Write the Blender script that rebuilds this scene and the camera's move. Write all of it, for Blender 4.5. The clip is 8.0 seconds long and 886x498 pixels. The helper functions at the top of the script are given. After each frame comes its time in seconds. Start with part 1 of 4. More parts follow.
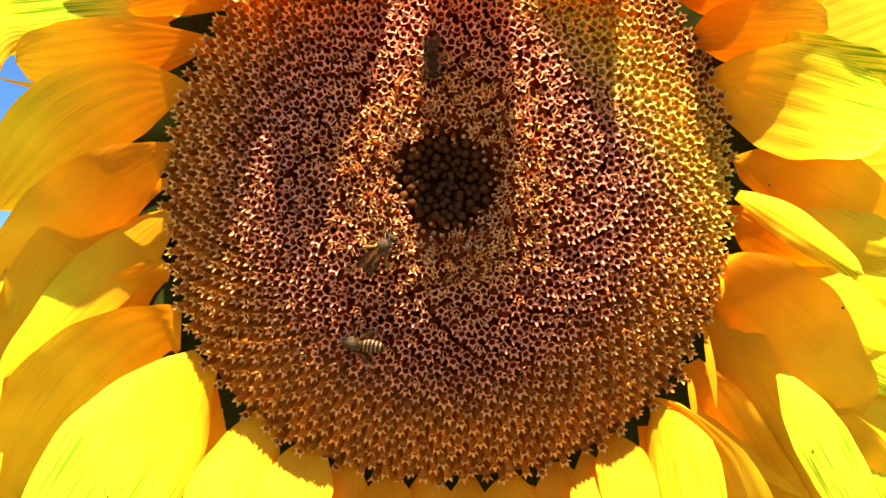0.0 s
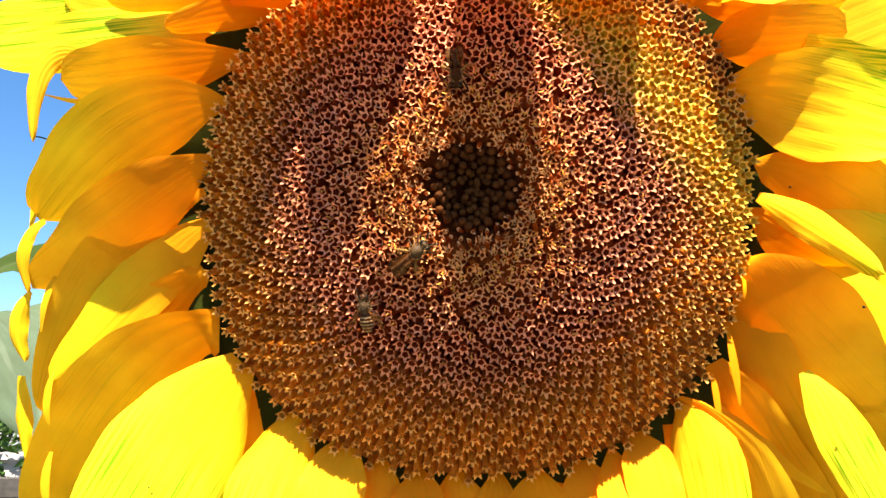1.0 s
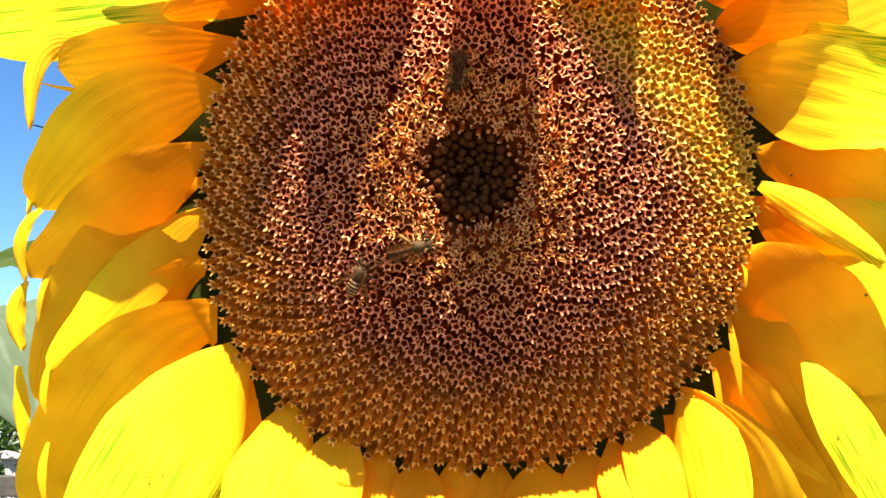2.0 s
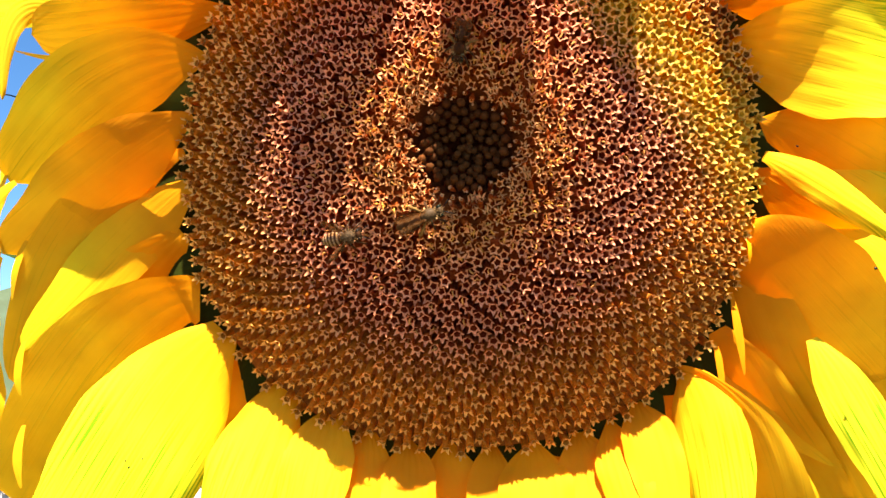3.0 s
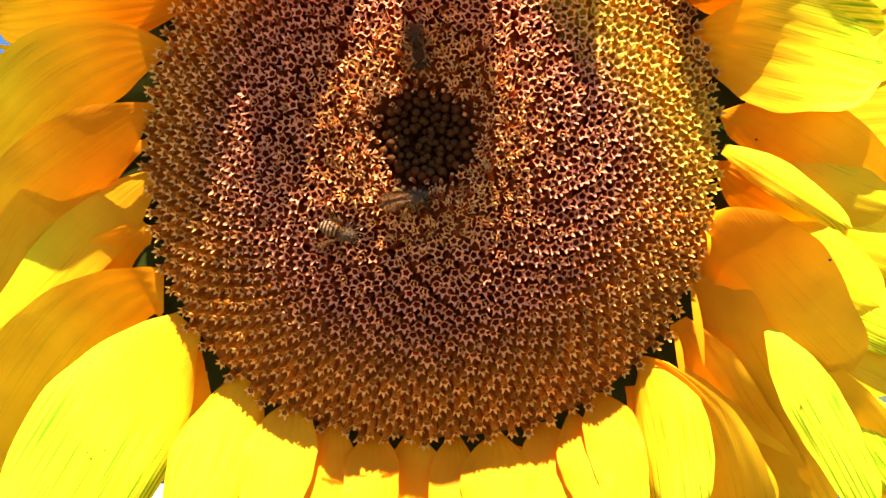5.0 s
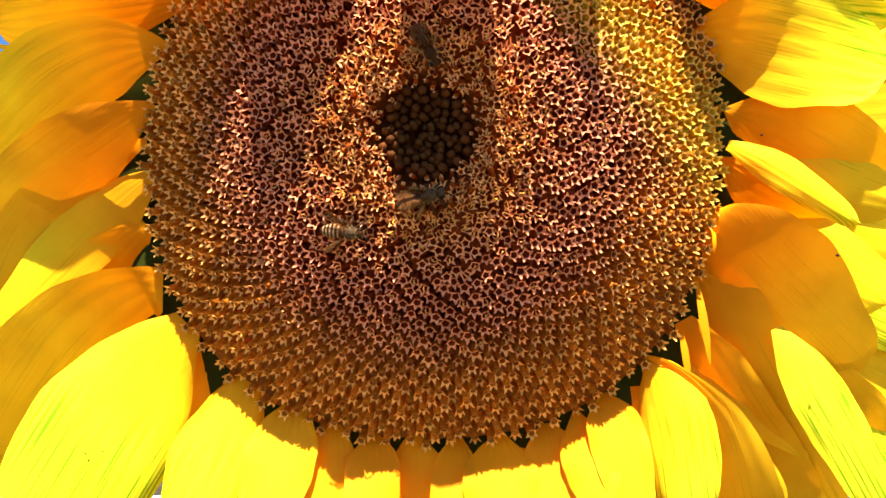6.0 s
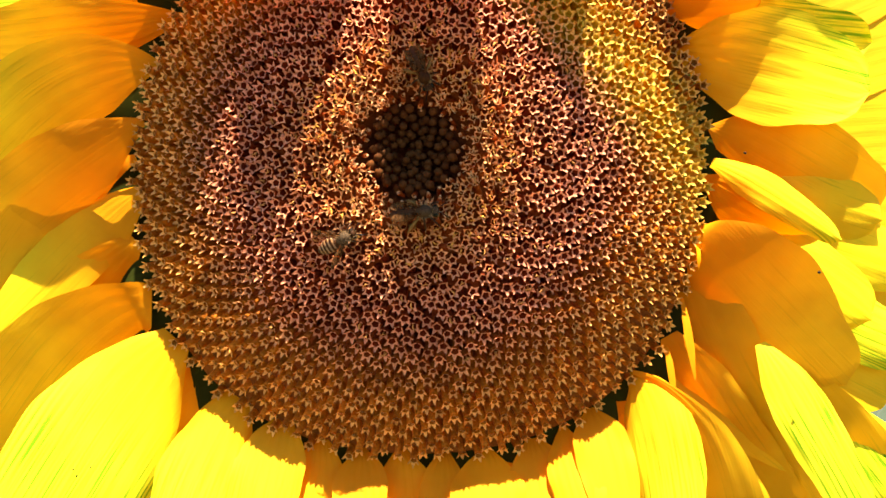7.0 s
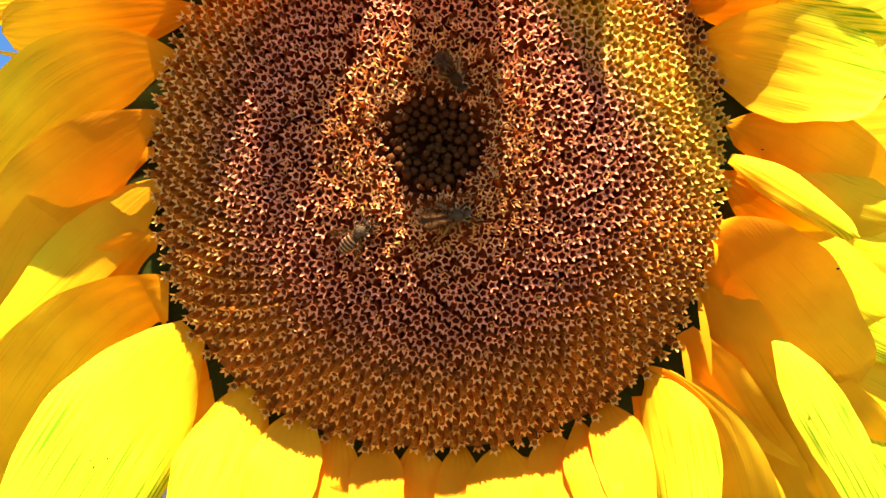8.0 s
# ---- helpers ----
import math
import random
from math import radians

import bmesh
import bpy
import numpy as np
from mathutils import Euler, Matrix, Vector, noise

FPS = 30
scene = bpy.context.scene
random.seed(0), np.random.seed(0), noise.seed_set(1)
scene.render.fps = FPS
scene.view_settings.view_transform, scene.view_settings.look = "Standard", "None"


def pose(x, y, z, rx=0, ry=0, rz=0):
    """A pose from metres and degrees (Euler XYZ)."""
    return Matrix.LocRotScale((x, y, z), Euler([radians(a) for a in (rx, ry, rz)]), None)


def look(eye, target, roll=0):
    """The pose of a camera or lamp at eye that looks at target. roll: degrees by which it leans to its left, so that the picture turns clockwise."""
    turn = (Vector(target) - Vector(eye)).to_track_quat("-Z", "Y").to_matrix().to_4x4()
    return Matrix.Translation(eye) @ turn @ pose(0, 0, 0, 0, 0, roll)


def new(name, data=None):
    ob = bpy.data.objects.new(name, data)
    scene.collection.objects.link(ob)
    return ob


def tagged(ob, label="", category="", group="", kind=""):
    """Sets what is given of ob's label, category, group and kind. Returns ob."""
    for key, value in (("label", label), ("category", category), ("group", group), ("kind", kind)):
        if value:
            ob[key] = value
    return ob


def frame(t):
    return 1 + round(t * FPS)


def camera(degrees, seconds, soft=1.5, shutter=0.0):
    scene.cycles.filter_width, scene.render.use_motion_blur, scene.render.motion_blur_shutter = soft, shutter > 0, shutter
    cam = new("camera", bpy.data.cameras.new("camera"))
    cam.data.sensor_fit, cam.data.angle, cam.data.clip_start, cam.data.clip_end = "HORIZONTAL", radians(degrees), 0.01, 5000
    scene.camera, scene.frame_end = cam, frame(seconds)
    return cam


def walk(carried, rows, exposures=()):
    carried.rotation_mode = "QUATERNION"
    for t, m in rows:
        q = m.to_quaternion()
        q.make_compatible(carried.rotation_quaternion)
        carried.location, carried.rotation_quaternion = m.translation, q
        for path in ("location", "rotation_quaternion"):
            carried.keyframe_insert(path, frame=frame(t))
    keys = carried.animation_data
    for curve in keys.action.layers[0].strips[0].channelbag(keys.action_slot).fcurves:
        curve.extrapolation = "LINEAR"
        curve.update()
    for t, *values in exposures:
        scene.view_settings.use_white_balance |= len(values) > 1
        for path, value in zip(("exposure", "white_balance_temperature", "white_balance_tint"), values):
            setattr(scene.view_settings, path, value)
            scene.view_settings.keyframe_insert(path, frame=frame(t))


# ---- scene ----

# ============ camera ============
CENTRE = Vector((0.0007, 0.0, 1.619))     # middle of the flower head, in the plane of its rim
R = 0.0930                                 # radius of the disc of florets
LEAN = 12.0                                # degrees by which the head hangs forward, and the camera looks up at it
TILT = Matrix.Translation(CENTRE) @ pose(0, 0, 0, LEAN) @ Matrix.Translation(-CENTRE)


def stand(eye, yaw, pitch, roll):
    return TILT @ pose(*eye, 90 + pitch, 0, yaw) @ pose(0, 0, 0, 0, 0, roll)


cam = camera(58.0, 8.0, soft=1.5)
PATH = [
    (0.0, (-0.00000, -0.25400, 1.60000), 0.001, -0.000, 0.000),
    (0.5, (0.00675, -0.25711, 1.60126), 1.603, -0.110, -0.709),
    (1.0, (-0.00006, -0.26202, 1.60057), 1.931, 0.205, -0.616),
    (2.3, (0.00042, -0.25787, 1.59574), 1.958, 0.076, -0.626),
    (2.5, (0.00087, -0.25438, 1.59414), 1.909, -0.306, -0.763),
    (3.0, (0.00075, -0.25016, 1.59181), 1.605, -0.430, -0.662),
    (3.5, (0.00128, -0.25211, 1.59218), 0.983, -0.059, -0.454),
    (4.0, (0.00178, -0.25561, 1.59373), 0.727, -0.266, -0.486),
    (4.5, (0.00739, -0.25344, 1.59469), 0.074, -0.599, -0.496),
    (4.7, (0.00703, -0.25264, 1.59327), 0.215, -0.892, -0.520),
    (6.0, (0.00917, -0.24856, 1.58684), 1.046, -0.013, -0.790),
    (6.5, (0.00830, -0.24931, 1.58675), 0.428, 0.186, -0.870),
    (7.0, (0.01083, -0.25061, 1.58884), 0.527, 0.658, -0.751),
    (7.5, (0.00794, -0.25144, 1.58708), 0.565, 1.007, -0.435),
    (8.0, (0.00484, -0.25091, 1.58730), 0.388, 0.599, -0.357),
]
EXPOSURE = 2.12
walk(cam, [(t, stand(eye, yaw, pitch, roll)) for t, eye, yaw, pitch, roll in PATH],
     exposures=[(0.0, EXPOSURE, 7000, 10), (8.0, EXPOSURE, 7000, 10)])

# ============ world and sun ============
SUN_ELEVATION, SUN_SIDE = 60.0, 5.0      # degrees; side: from straight before the flower towards +x
world = bpy.data.worlds.new("sky")
scene.world = world
world.use_nodes = True
wn = world.node_tree
sky = wn.nodes.new("ShaderNodeTexSky")
sky.sky_type = "NISHITA"
sky.sun_disc = False
sky.sun_elevation = radians(SUN_ELEVATION)
sky.sun_rotation = radians(180 - SUN_SIDE)
sky.air_density, sky.dust_density, sky.ozone_density = 0.8, 0.0, 4.0
background = wn.nodes["Background"]
background.inputs["Strength"].default_value = 0.042
deeper = wn.nodes.new("ShaderNodeHueSaturation")
deeper.inputs["Saturation"].default_value, deeper.inputs["Value"].default_value = 1.2, 1.5
wn.links.new(sky.outputs[0], deeper.inputs["Color"])
wn.links.new(deeper.outputs[0], background.inputs["Color"])

sun_data = bpy.data.lights.new("sun", "SUN")
sun_data.energy, sun_data.angle, sun_data.color = 5.0, radians(0.55), (1.0, 0.95, 0.86)
sun = new("sun", sun_data)
az, el = radians(SUN_SIDE), radians(SUN_ELEVATION)
toward_sun = Vector((math.sin(az) * math.cos(el), -math.cos(az) * math.cos(el), math.sin(el)))
sun.matrix_world = look(toward_sun * 10, (0, 0, 0))

# ============ materials ============
def material(name):
    m = bpy.data.materials.new(name)
    m.use_nodes = True
    nt = m.node_tree
    return m, nt, nt.nodes["Principled BSDF"], nt.nodes["Material Output"]


def node(nt, kind, **settings):
    n = nt.nodes.new(kind)
    for key, value in settings.items():
        if key in n.inputs:
            n.inputs[key].default_value = value
    return n


def ramp(nt, source, stops):
    r = nt.nodes.new("ShaderNodeValToRGB")
    els = r.color_ramp.elements
    while len(els) < len(stops):
        els.new(0.5)
    for e, (at, col) in zip(els, stops):
        e.position, e.color = at, (*col, 1)
    nt.links.new(source, r.inputs[0])
    return r


def mixed(nt, kind, factor, a, b):
    """Blend of colours a and b (sockets or triples) by a factor (socket or number)."""
    n = nt.nodes.new("ShaderNodeMix")
    n.data_type, n.blend_type = "RGBA", kind
    for value, slot in ((factor, 0), (a, 6), (b, 7)):
        if isinstance(value, (int, float)):
            n.inputs[slot].default_value = value
        elif isinstance(value, tuple):
            n.inputs[slot].default_value = (*value, 1)
        else:
            nt.links.new(value, n.inputs[slot])
    return n.outputs[2]


def noise_of(nt, coords, scale, detail=3.0, stretch=None):
    n = node(nt, "ShaderNodeTexNoise", Scale=scale, Detail=detail)
    if stretch:
        mp = nt.nodes.new("ShaderNodeMapping")
        mp.inputs["Scale"].default_value = stretch
        nt.links.new(coords, mp.inputs[0])
        coords = mp.outputs[0]
    nt.links.new(coords, n.inputs["Vector"])
    return n.outputs["Fac"]


def bump(nt, height, bsdf, strength, distance):
    b = node(nt, "ShaderNodeBump", Strength=strength, Distance=distance)
    nt.links.new(height, b.inputs["Height"])
    nt.links.new(b.outputs[0], bsdf.inputs["Normal"])
    return b.outputs[0]


def radial(nt):
    """Distance from the head's axis, 0 in the middle and 1 at the rim."""
    geo = nt.nodes.new("ShaderNodeNewGeometry")
    sub = nt.nodes.new("ShaderNodeVectorMath")
    sub.operation = "SUBTRACT"
    sub.inputs[1].default_value = CENTRE
    nt.links.new(geo.outputs["Position"], sub.inputs[0])
    mul = nt.nodes.new("ShaderNodeVectorMath")
    mul.operation = "MULTIPLY"
    mul.inputs[1].default_value = (1 / R, 0, 1 / R)
    level = nt.nodes.new("ShaderNodeVectorRotate")
    level.rotation_type = "X_AXIS"
    level.inputs["Angle"].default_value = radians(-LEAN)
    nt.links.new(sub.outputs[0], level.inputs["Vector"])
    nt.links.new(level.outputs[0], mul.inputs[0])
    ln = nt.nodes.new("ShaderNodeVectorMath")
    ln.operation = "LENGTH"
    nt.links.new(mul.outputs[0], ln.inputs[0])
    return ln.outputs["Value"], geo


def floret_material(name, stops, rough, island, gloss=0.15, share=0.0):
    m, nt, b, out = material(name)
    u, geo = radial(nt)
    base = ramp(nt, u, stops).outputs[0]
    info = nt.nodes.new("ShaderNodeObjectInfo")
    pick = geo.outputs["Random Per Island"] if island else info.outputs["Random"]
    tint = ramp(nt, pick, [(0.0, (0.7, 0.62, 0.55)), (0.5, (1.0, 1.0, 1.0)), (1.0, (1.2, 1.2, 1.15))]).outputs[0]
    col = mixed(nt, "MULTIPLY", 1.0, base, tint)
    # the youngest part of the head, towards one side, is still yellow
    dot = nt.nodes.new("ShaderNodeVectorMath")
    dot.operation = "DOT_PRODUCT"
    dot.inputs[1].default_value = Vector((0.74, 0.0, 0.67)) / R
    off = nt.nodes.new("ShaderNodeVectorMath")
    off.operation = "SUBTRACT"
    off.inputs[1].default_value = CENTRE
    nt.links.new(geo.outputs["Position"], off.inputs[0])
    nt.links.new(off.outputs[0], dot.inputs[0])
    col = mixed(nt, "MIX", ramp(nt, dot.outputs["Value"], [(0.44, (0, 0, 0)), (0.62, (0.62, 0.62, 0.62)), (0.74, (0.5, 0.5, 0.5)), (0.86, (0, 0, 0))]).outputs[0], col, (0.85, 0.60, 0.045))
    # the far rim on that side: the petals' shade put into the colour
    col = mixed(nt, "MULTIPLY", 1.0, col, ramp(nt, dot.outputs["Value"], [(0.76, (1, 1, 1)), (0.90, (0.62, 0.60, 0.7))]).outputs[0])
    fine = noise_of(nt, geo.outputs["Position"], 1400, 4)
    dirt = ramp(nt, fine, [(0.3, (0.6, 0.52, 0.45)), (0.62, (1.1, 1.08, 1.0))]).outputs[0]
    col = mixed(nt, "MULTIPLY", 0.8, col, dirt)
    nt.links.new(col, b.inputs["Base Color"])
    b.inputs["Roughness"].default_value = rough
    b.inputs["Specular IOR Level"].default_value = gloss
    bump(nt, fine, b, 0.35, 0.0004)
    if share:
        # thin living walls let some light through
        tr = nt.nodes.new("ShaderNodeBsdfTranslucent")
        nt.links.new(col, tr.inputs["Color"])
        mx = nt.nodes.new("ShaderNodeMixShader")
        mx.inputs[0].default_value = share
        nt.links.new(b.outputs[0], mx.inputs[1])
        nt.links.new(tr.outputs[0], mx.inputs[2])
        nt.links.new(mx.outputs[0], out.inputs["Surface"])
    return m


LOBE_STOPS = [(0.13, (0.86, 0.36, 0.130)), (0.26, (0.92, 0.41, 0.150)), (0.36, (0.86, 0.33, 0.150)), (0.50, (0.80, 0.285, 0.160)), (0.62, (0.82, 0.30, 0.150)), (0.80, (0.95, 0.45, 0.115)), (1.0, (0.92, 0.45, 0.090))]
TUBE_STOPS = [(0.13, (0.44, 0.075, 0.011)), (0.24, (0.52, 0.11, 0.013)), (0.34, (0.36, 0.055, 0.014)), (0.55, (0.29, 0.043, 0.010)), (0.80, (0.76, 0.235, 0.016)), (1.0, (0.72, 0.225, 0.016))]
THROAT_STOPS = [(0.10, (0.34, 0.080, 0.006)), (0.4, (0.20, 0.025, 0.007)), (0.6, (0.22, 0.030, 0.007)), (0.8, (0.42, 0.13, 0.016)), (1.0, (0.46, 0.17, 0.020))]
lobe_mat = floret_material("floret_lobe", LOBE_STOPS, 0.5, False, share=0.18)
tube_mat = floret_material("floret_tube", TUBE_STOPS, 0.6, False, share=0.35)
throat_mat = floret_material("floret_throat", THROAT_STOPS, 0.8, False, share=0.2)
lobe_mat_i = floret_material("floret_lobe_field", LOBE_STOPS, 0.5, True, share=0.18)
tube_mat_i = floret_material("floret_tube_field", TUBE_STOPS, 0.6, True, share=0.35)
throat_mat_i = floret_material("floret_throat_field", THROAT_STOPS, 0.8, True, share=0.2)
bud_mat = floret_material("closed_bud", [(0.0, (0.065, 0.026, 0.007)), (0.1, (0.075, 0.026, 0.007)), (0.2, (0.16, 0.043, 0.009))], 0.7, False, 0.04)
STYLE_STOPS = [(0.13, (0.78, 0.42, 0.22)), (0.20, (0.74, 0.40, 0.16)), (0.26, (0.84, 0.40, 0.06)), (0.4, (0.72, 0.30, 0.08)), (0.7, (0.5, 0.22, 0.06)), (1.0, (0.56, 0.27, 0.06))]
style_mat = floret_material("style", STYLE_STOPS, 0.55, False)
style_mat_i = floret_material("style_field", STYLE_STOPS, 0.55, True)
receptacle_mat = floret_material("receptacle", [(0.14, (0.07, 0.018, 0.005)), (0.20, (0.30, 0.07, 0.012)), (0.5, (0.32, 0.055, 0.014)), (1.0, (0.20, 0.07, 0.010))], 0.9, False)


def sheet_material(name, base, streak, through_colour, share, rough, streaks=46.0, root=None, streak_share=0.5, gloss=0.08, streak_from=0.58, soft=0.09):
    """A thin living sheet: coloured grain along its length, and light that comes through."""
    m, nt, b, out = material(name)
    uv = nt.nodes.new("ShaderNodeUVMap").outputs[0]
    vein = noise_of(nt, uv, 1.0, 3, (streaks, 2.6, 1))
    geo = nt.nodes.new("ShaderNodeNewGeometry")
    blotch = noise_of(nt, geo.outputs["Position"], 55, 3)
    info = nt.nodes.new("ShaderNodeObjectInfo")
    lines = ramp(nt, vein, [(streak_from, (0, 0, 0)), (streak_from + soft, (streak_share, streak_share, streak_share))]).outputs[0]
    along = nt.nodes.new("ShaderNodeSeparateXYZ")
    nt.links.new(uv, along.inputs[0])
    lines = mixed(nt, "MULTIPLY", 1.0, lines, ramp(nt, along.outputs["Y"], [(0.20, (0.1, 0.1, 0.1)), (0.55, (1, 1, 1))]).outputs[0])
    col = mixed(nt, "MIX", lines, base, streak)
    if root:
        far, _ = radial(nt)
        half = nt.nodes.new("ShaderNodeMath")
        half.operation = "MULTIPLY"
        half.inputs[1].default_value = 0.5
        nt.links.new(far, half.inputs[0])
        col = mixed(nt, "MIX", ramp(nt, half.outputs[0], [(0.53, (1, 1, 1)), (0.69, (0, 0, 0))]).outputs[0], col, root)
    col = mixed(nt, "MULTIPLY", 1.0, col, ramp(nt, blotch, [(0.3, (0.88, 0.84, 0.8)), (0.7, (1.06, 1.08, 1.1))]).outputs[0])
    col = mixed(nt, "MULTIPLY", 1.0, col, ramp(nt, info.outputs["Random"], [(0.0, (0.92, 0.86, 0.9)), (1.0, (1.06, 1.1, 1.05))]).outputs[0])
    nt.links.new(col, b.inputs["Base Color"])
    b.inputs["Roughness"].default_value = rough
    b.inputs["Specular IOR Level"].default_value = gloss
    normal = bump(nt, vein, b, 0.22, 0.0004)
    tr = nt.nodes.new("ShaderNodeBsdfTranslucent")
    nt.links.new(mixed(nt, "MULTIPLY", 1.0, col, through_colour), tr.inputs["Color"])
    nt.links.new(normal, tr.inputs["Normal"])
    mx = nt.nodes.new("ShaderNodeMixShader")
    mx.inputs[0].default_value = share
    nt.links.new(b.outputs[0], mx.inputs[1])
    nt.links.new(tr.outputs[0], mx.inputs[2])
    nt.links.new(mx.outputs[0], out.inputs["Surface"])
    return m


petal_mat = sheet_material("ray_petal", (0.86, 0.50, 0.015), (0.36, 0.30, 0.005), (1.0, 0.76, 0.6), 0.24, 0.65, 85, (0.86, 0.29, 0.006), 0.25)
# green streaks; sunlight put into the base, lemon beside ray_petal's orange
sunlit_streak_mat = sheet_material("sunlit_streak_petal", (0.84, 0.76, 0.026), (0.13, 0.33, 0.004), (1.0, 0.76, 0.6), 0.22, 0.65, 90, (0.86, 0.36, 0.009), 0.95, streak_from=0.46, soft=0.18)
pale_mat = sheet_material("pale_petal", (0.85, 0.63, 0.018), (0.40, 0.36, 0.006), (1.0, 0.76, 0.6), 0.24, 0.65, 85, (0.86, 0.33, 0.008), 0.45)
bract_mat = sheet_material("green_bract", (0.030, 0.033, 0.006), (0.045, 0.058, 0.009), (1.0, 1.3, 0.5), 0.2, 0.6, 20, gloss=0.0)
leaf_mat = sheet_material("leaf", (0.10, 0.13, 0.085), (0.17, 0.20, 0.145), (1.0, 1.3, 0.4), 0.3, 0.35, 9)


def plain(name, colour, rough, scale=60.0, spread=0.35, metal=0.0, relief=0.001, gloss=0.5):
    m, nt, b, out = material(name)
    geo = nt.nodes.new("ShaderNodeNewGeometry")
    big = noise_of(nt, geo.outputs["Position"], scale * 0.12, 3)
    small = noise_of(nt, geo.outputs["Position"], scale, 4)
    lo, hi = tuple(c * (1 - spread) for c in colour), tuple(min(1, c * (1 + spread)) for c in colour)
    col = mixed(nt, "MULTIPLY", 0.6, ramp(nt, small, [(0.3, lo), (0.7, hi)]).outputs[0], ramp(nt, big, [(0.3, (0.75, 0.75, 0.75)), (0.7, (1.1, 1.1, 1.1))]).outputs[0])
    nt.links.new(col, b.inputs["Base Color"])
    b.inputs["Roughness"].default_value, b.inputs["Metallic"].default_value = rough, metal
    b.inputs["Specular IOR Level"].default_value = gloss
    bump(nt, small, b, 0.4, relief)
    return m


stem_mat = plain("stem_green", (0.10, 0.15, 0.04), 0.6, 300)
soil_mat = plain("garden_soil", (0.09, 0.075, 0.045), 0.9, 40, 0.3, 0, 0.01)
fence_mat = plain("weathered_wood", (0.045, 0.037, 0.030), 0.8, 50)
fur_mat = plain("bee_fur", (0.085, 0.047, 0.020), 0.85, 2500, 0.5, 0, 0.0003, 0.2)
grey_fur_mat = plain("grey_green_cuticle", (0.065, 0.034, 0.012), 0.6, 2500, 0.45, 0, 0.0003, 0.15)
chitin_mat = plain("dark_chitin", (0.012, 0.007, 0.004), 0.35, 1500, 0.4, 0, 0.0001, 0.12)
brown_mat = plain("brown_chitin", (0.055, 0.020, 0.006), 0.45, 1500, 0.4, 0, 0.0001, 0.10)
dark_green_mat = plain("dark_green_cuticle", (0.045, 0.015, 0.003), 0.5, 1500, 0.4, 0, 0.0001, 0.06)
pollen_mat = plain("pollen_dusted_leg", (0.22, 0.11, 0.025), 0.8, 2500, 0.4, 0, 0.0002, 0.2)
band_mat = plain("pale_band", (0.30, 0.175, 0.085), 0.7, 2500, 0.5, 0, 0.0002, 0.1)
pale_hair_mat = plain("pale_hair", (0.36, 0.20, 0.075), 0.8, 2500, 0.3, 0, 0.0002, 0.2)
green_mat = plain("green_eye", (0.010, 0.012, 0.006), 0.25, 900, 0.3, 0, 0.0001, 0.1)


def wing_material():
    m, nt, b, out = material("bee_wing")
    uv = nt.nodes.new("ShaderNodeUVMap").outputs[0]
    vein = noise_of(nt, uv, 1.0, 2, (9, 3, 1))
    b.inputs["Base Color"].default_value = (0.10, 0.042, 0.014, 1)
    b.inputs["Roughness"].default_value = 0.3
    b.inputs["Specular IOR Level"].default_value = 0.03
    clear = nt.nodes.new("ShaderNodeBsdfTransparent")
    clear.inputs[0].default_value = (0.80, 0.62, 0.42, 1)
    mx = nt.nodes.new("ShaderNodeMixShader")
    nt.links.new(ramp(nt, vein, [(0.45, (0.26, 0.26, 0.26)), (0.5, (0.85, 0.85, 0.85)), (0.55, (0.26, 0.26, 0.26))]).outputs[0], mx.inputs[0])
    nt.links.new(clear.outputs[0], mx.inputs[1])
    nt.links.new(b.outputs[0], mx.inputs[2])
    nt.links.new(mx.outputs[0], out.inputs["Surface"])
    return m


wing_mat = wing_material()
render_mat = plain("pale_render", (0.55, 0.47, 0.46), 0.85, 30, 0.15, 0, 0.004)
board_mat = plain("grey_boards", (0.24, 0.25, 0.25), 0.8, 20, 0.25)
shrub_mat = sheet_material("shrub_leaf", (0.06, 0.11, 0.03), (0.09, 0.15, 0.04), (1.0, 1.3, 0.4), 0.3, 0.5, 4)


# ============ helpers for meshes ============
def part(name, bm, mat, parent, label="", smooth=True):
    me = bpy.data.meshes.new(name)
    bmesh.ops.recalc_face_normals(bm, faces=bm.faces)
    bm.to_mesh(me)
    bm.free()
    for m in (mat if isinstance(mat, (list, tuple)) else [mat]):
        me.materials.append(m)
    for p in me.polygons:
        p.use_smooth = smooth
    ob = new(name, me)
    ob.parent = parent
    if label:
        tagged(ob, label)
    return ob


def ellipsoid(bm, centre, radii, seg=16, rings=10, turn=None):
    got = bmesh.ops.create_uvsphere(bm, u_segments=seg, v_segments=rings, radius=1.0)
    m = Matrix.Translation(centre) @ (turn or Matrix()) @ Matrix.Diagonal((*radii, 1))
    bmesh.ops.transform(bm, matrix=m, verts=got["verts"])
    return got["verts"]


def tube_along(bm, points, radii, seg=8):
    """A closed tapered tube through points."""
    rings = []
    pts = [Vector(p) for p in points]
    for i, p in enumerate(pts):
        d = (pts[min(i + 1, len(pts) - 1)] - pts[max(i - 1, 0)]).normalized()
        q = d.to_track_quat("Z", "Y")
        rings.append([bm.verts.new(p + q @ Vector((radii[i] * math.cos(a), radii[i] * math.sin(a), 0)))
                      for a in (2 * math.pi * k / seg for k in range(seg))])
    for a, b in zip(rings, rings[1:]):
        for k in range(seg):
            bm.faces.new((a[k], a[(k + 1) % seg], b[(k + 1) % seg], b[k]))
    bm.faces.new(rings[0][::-1])
    bm.faces.new(rings[-1])


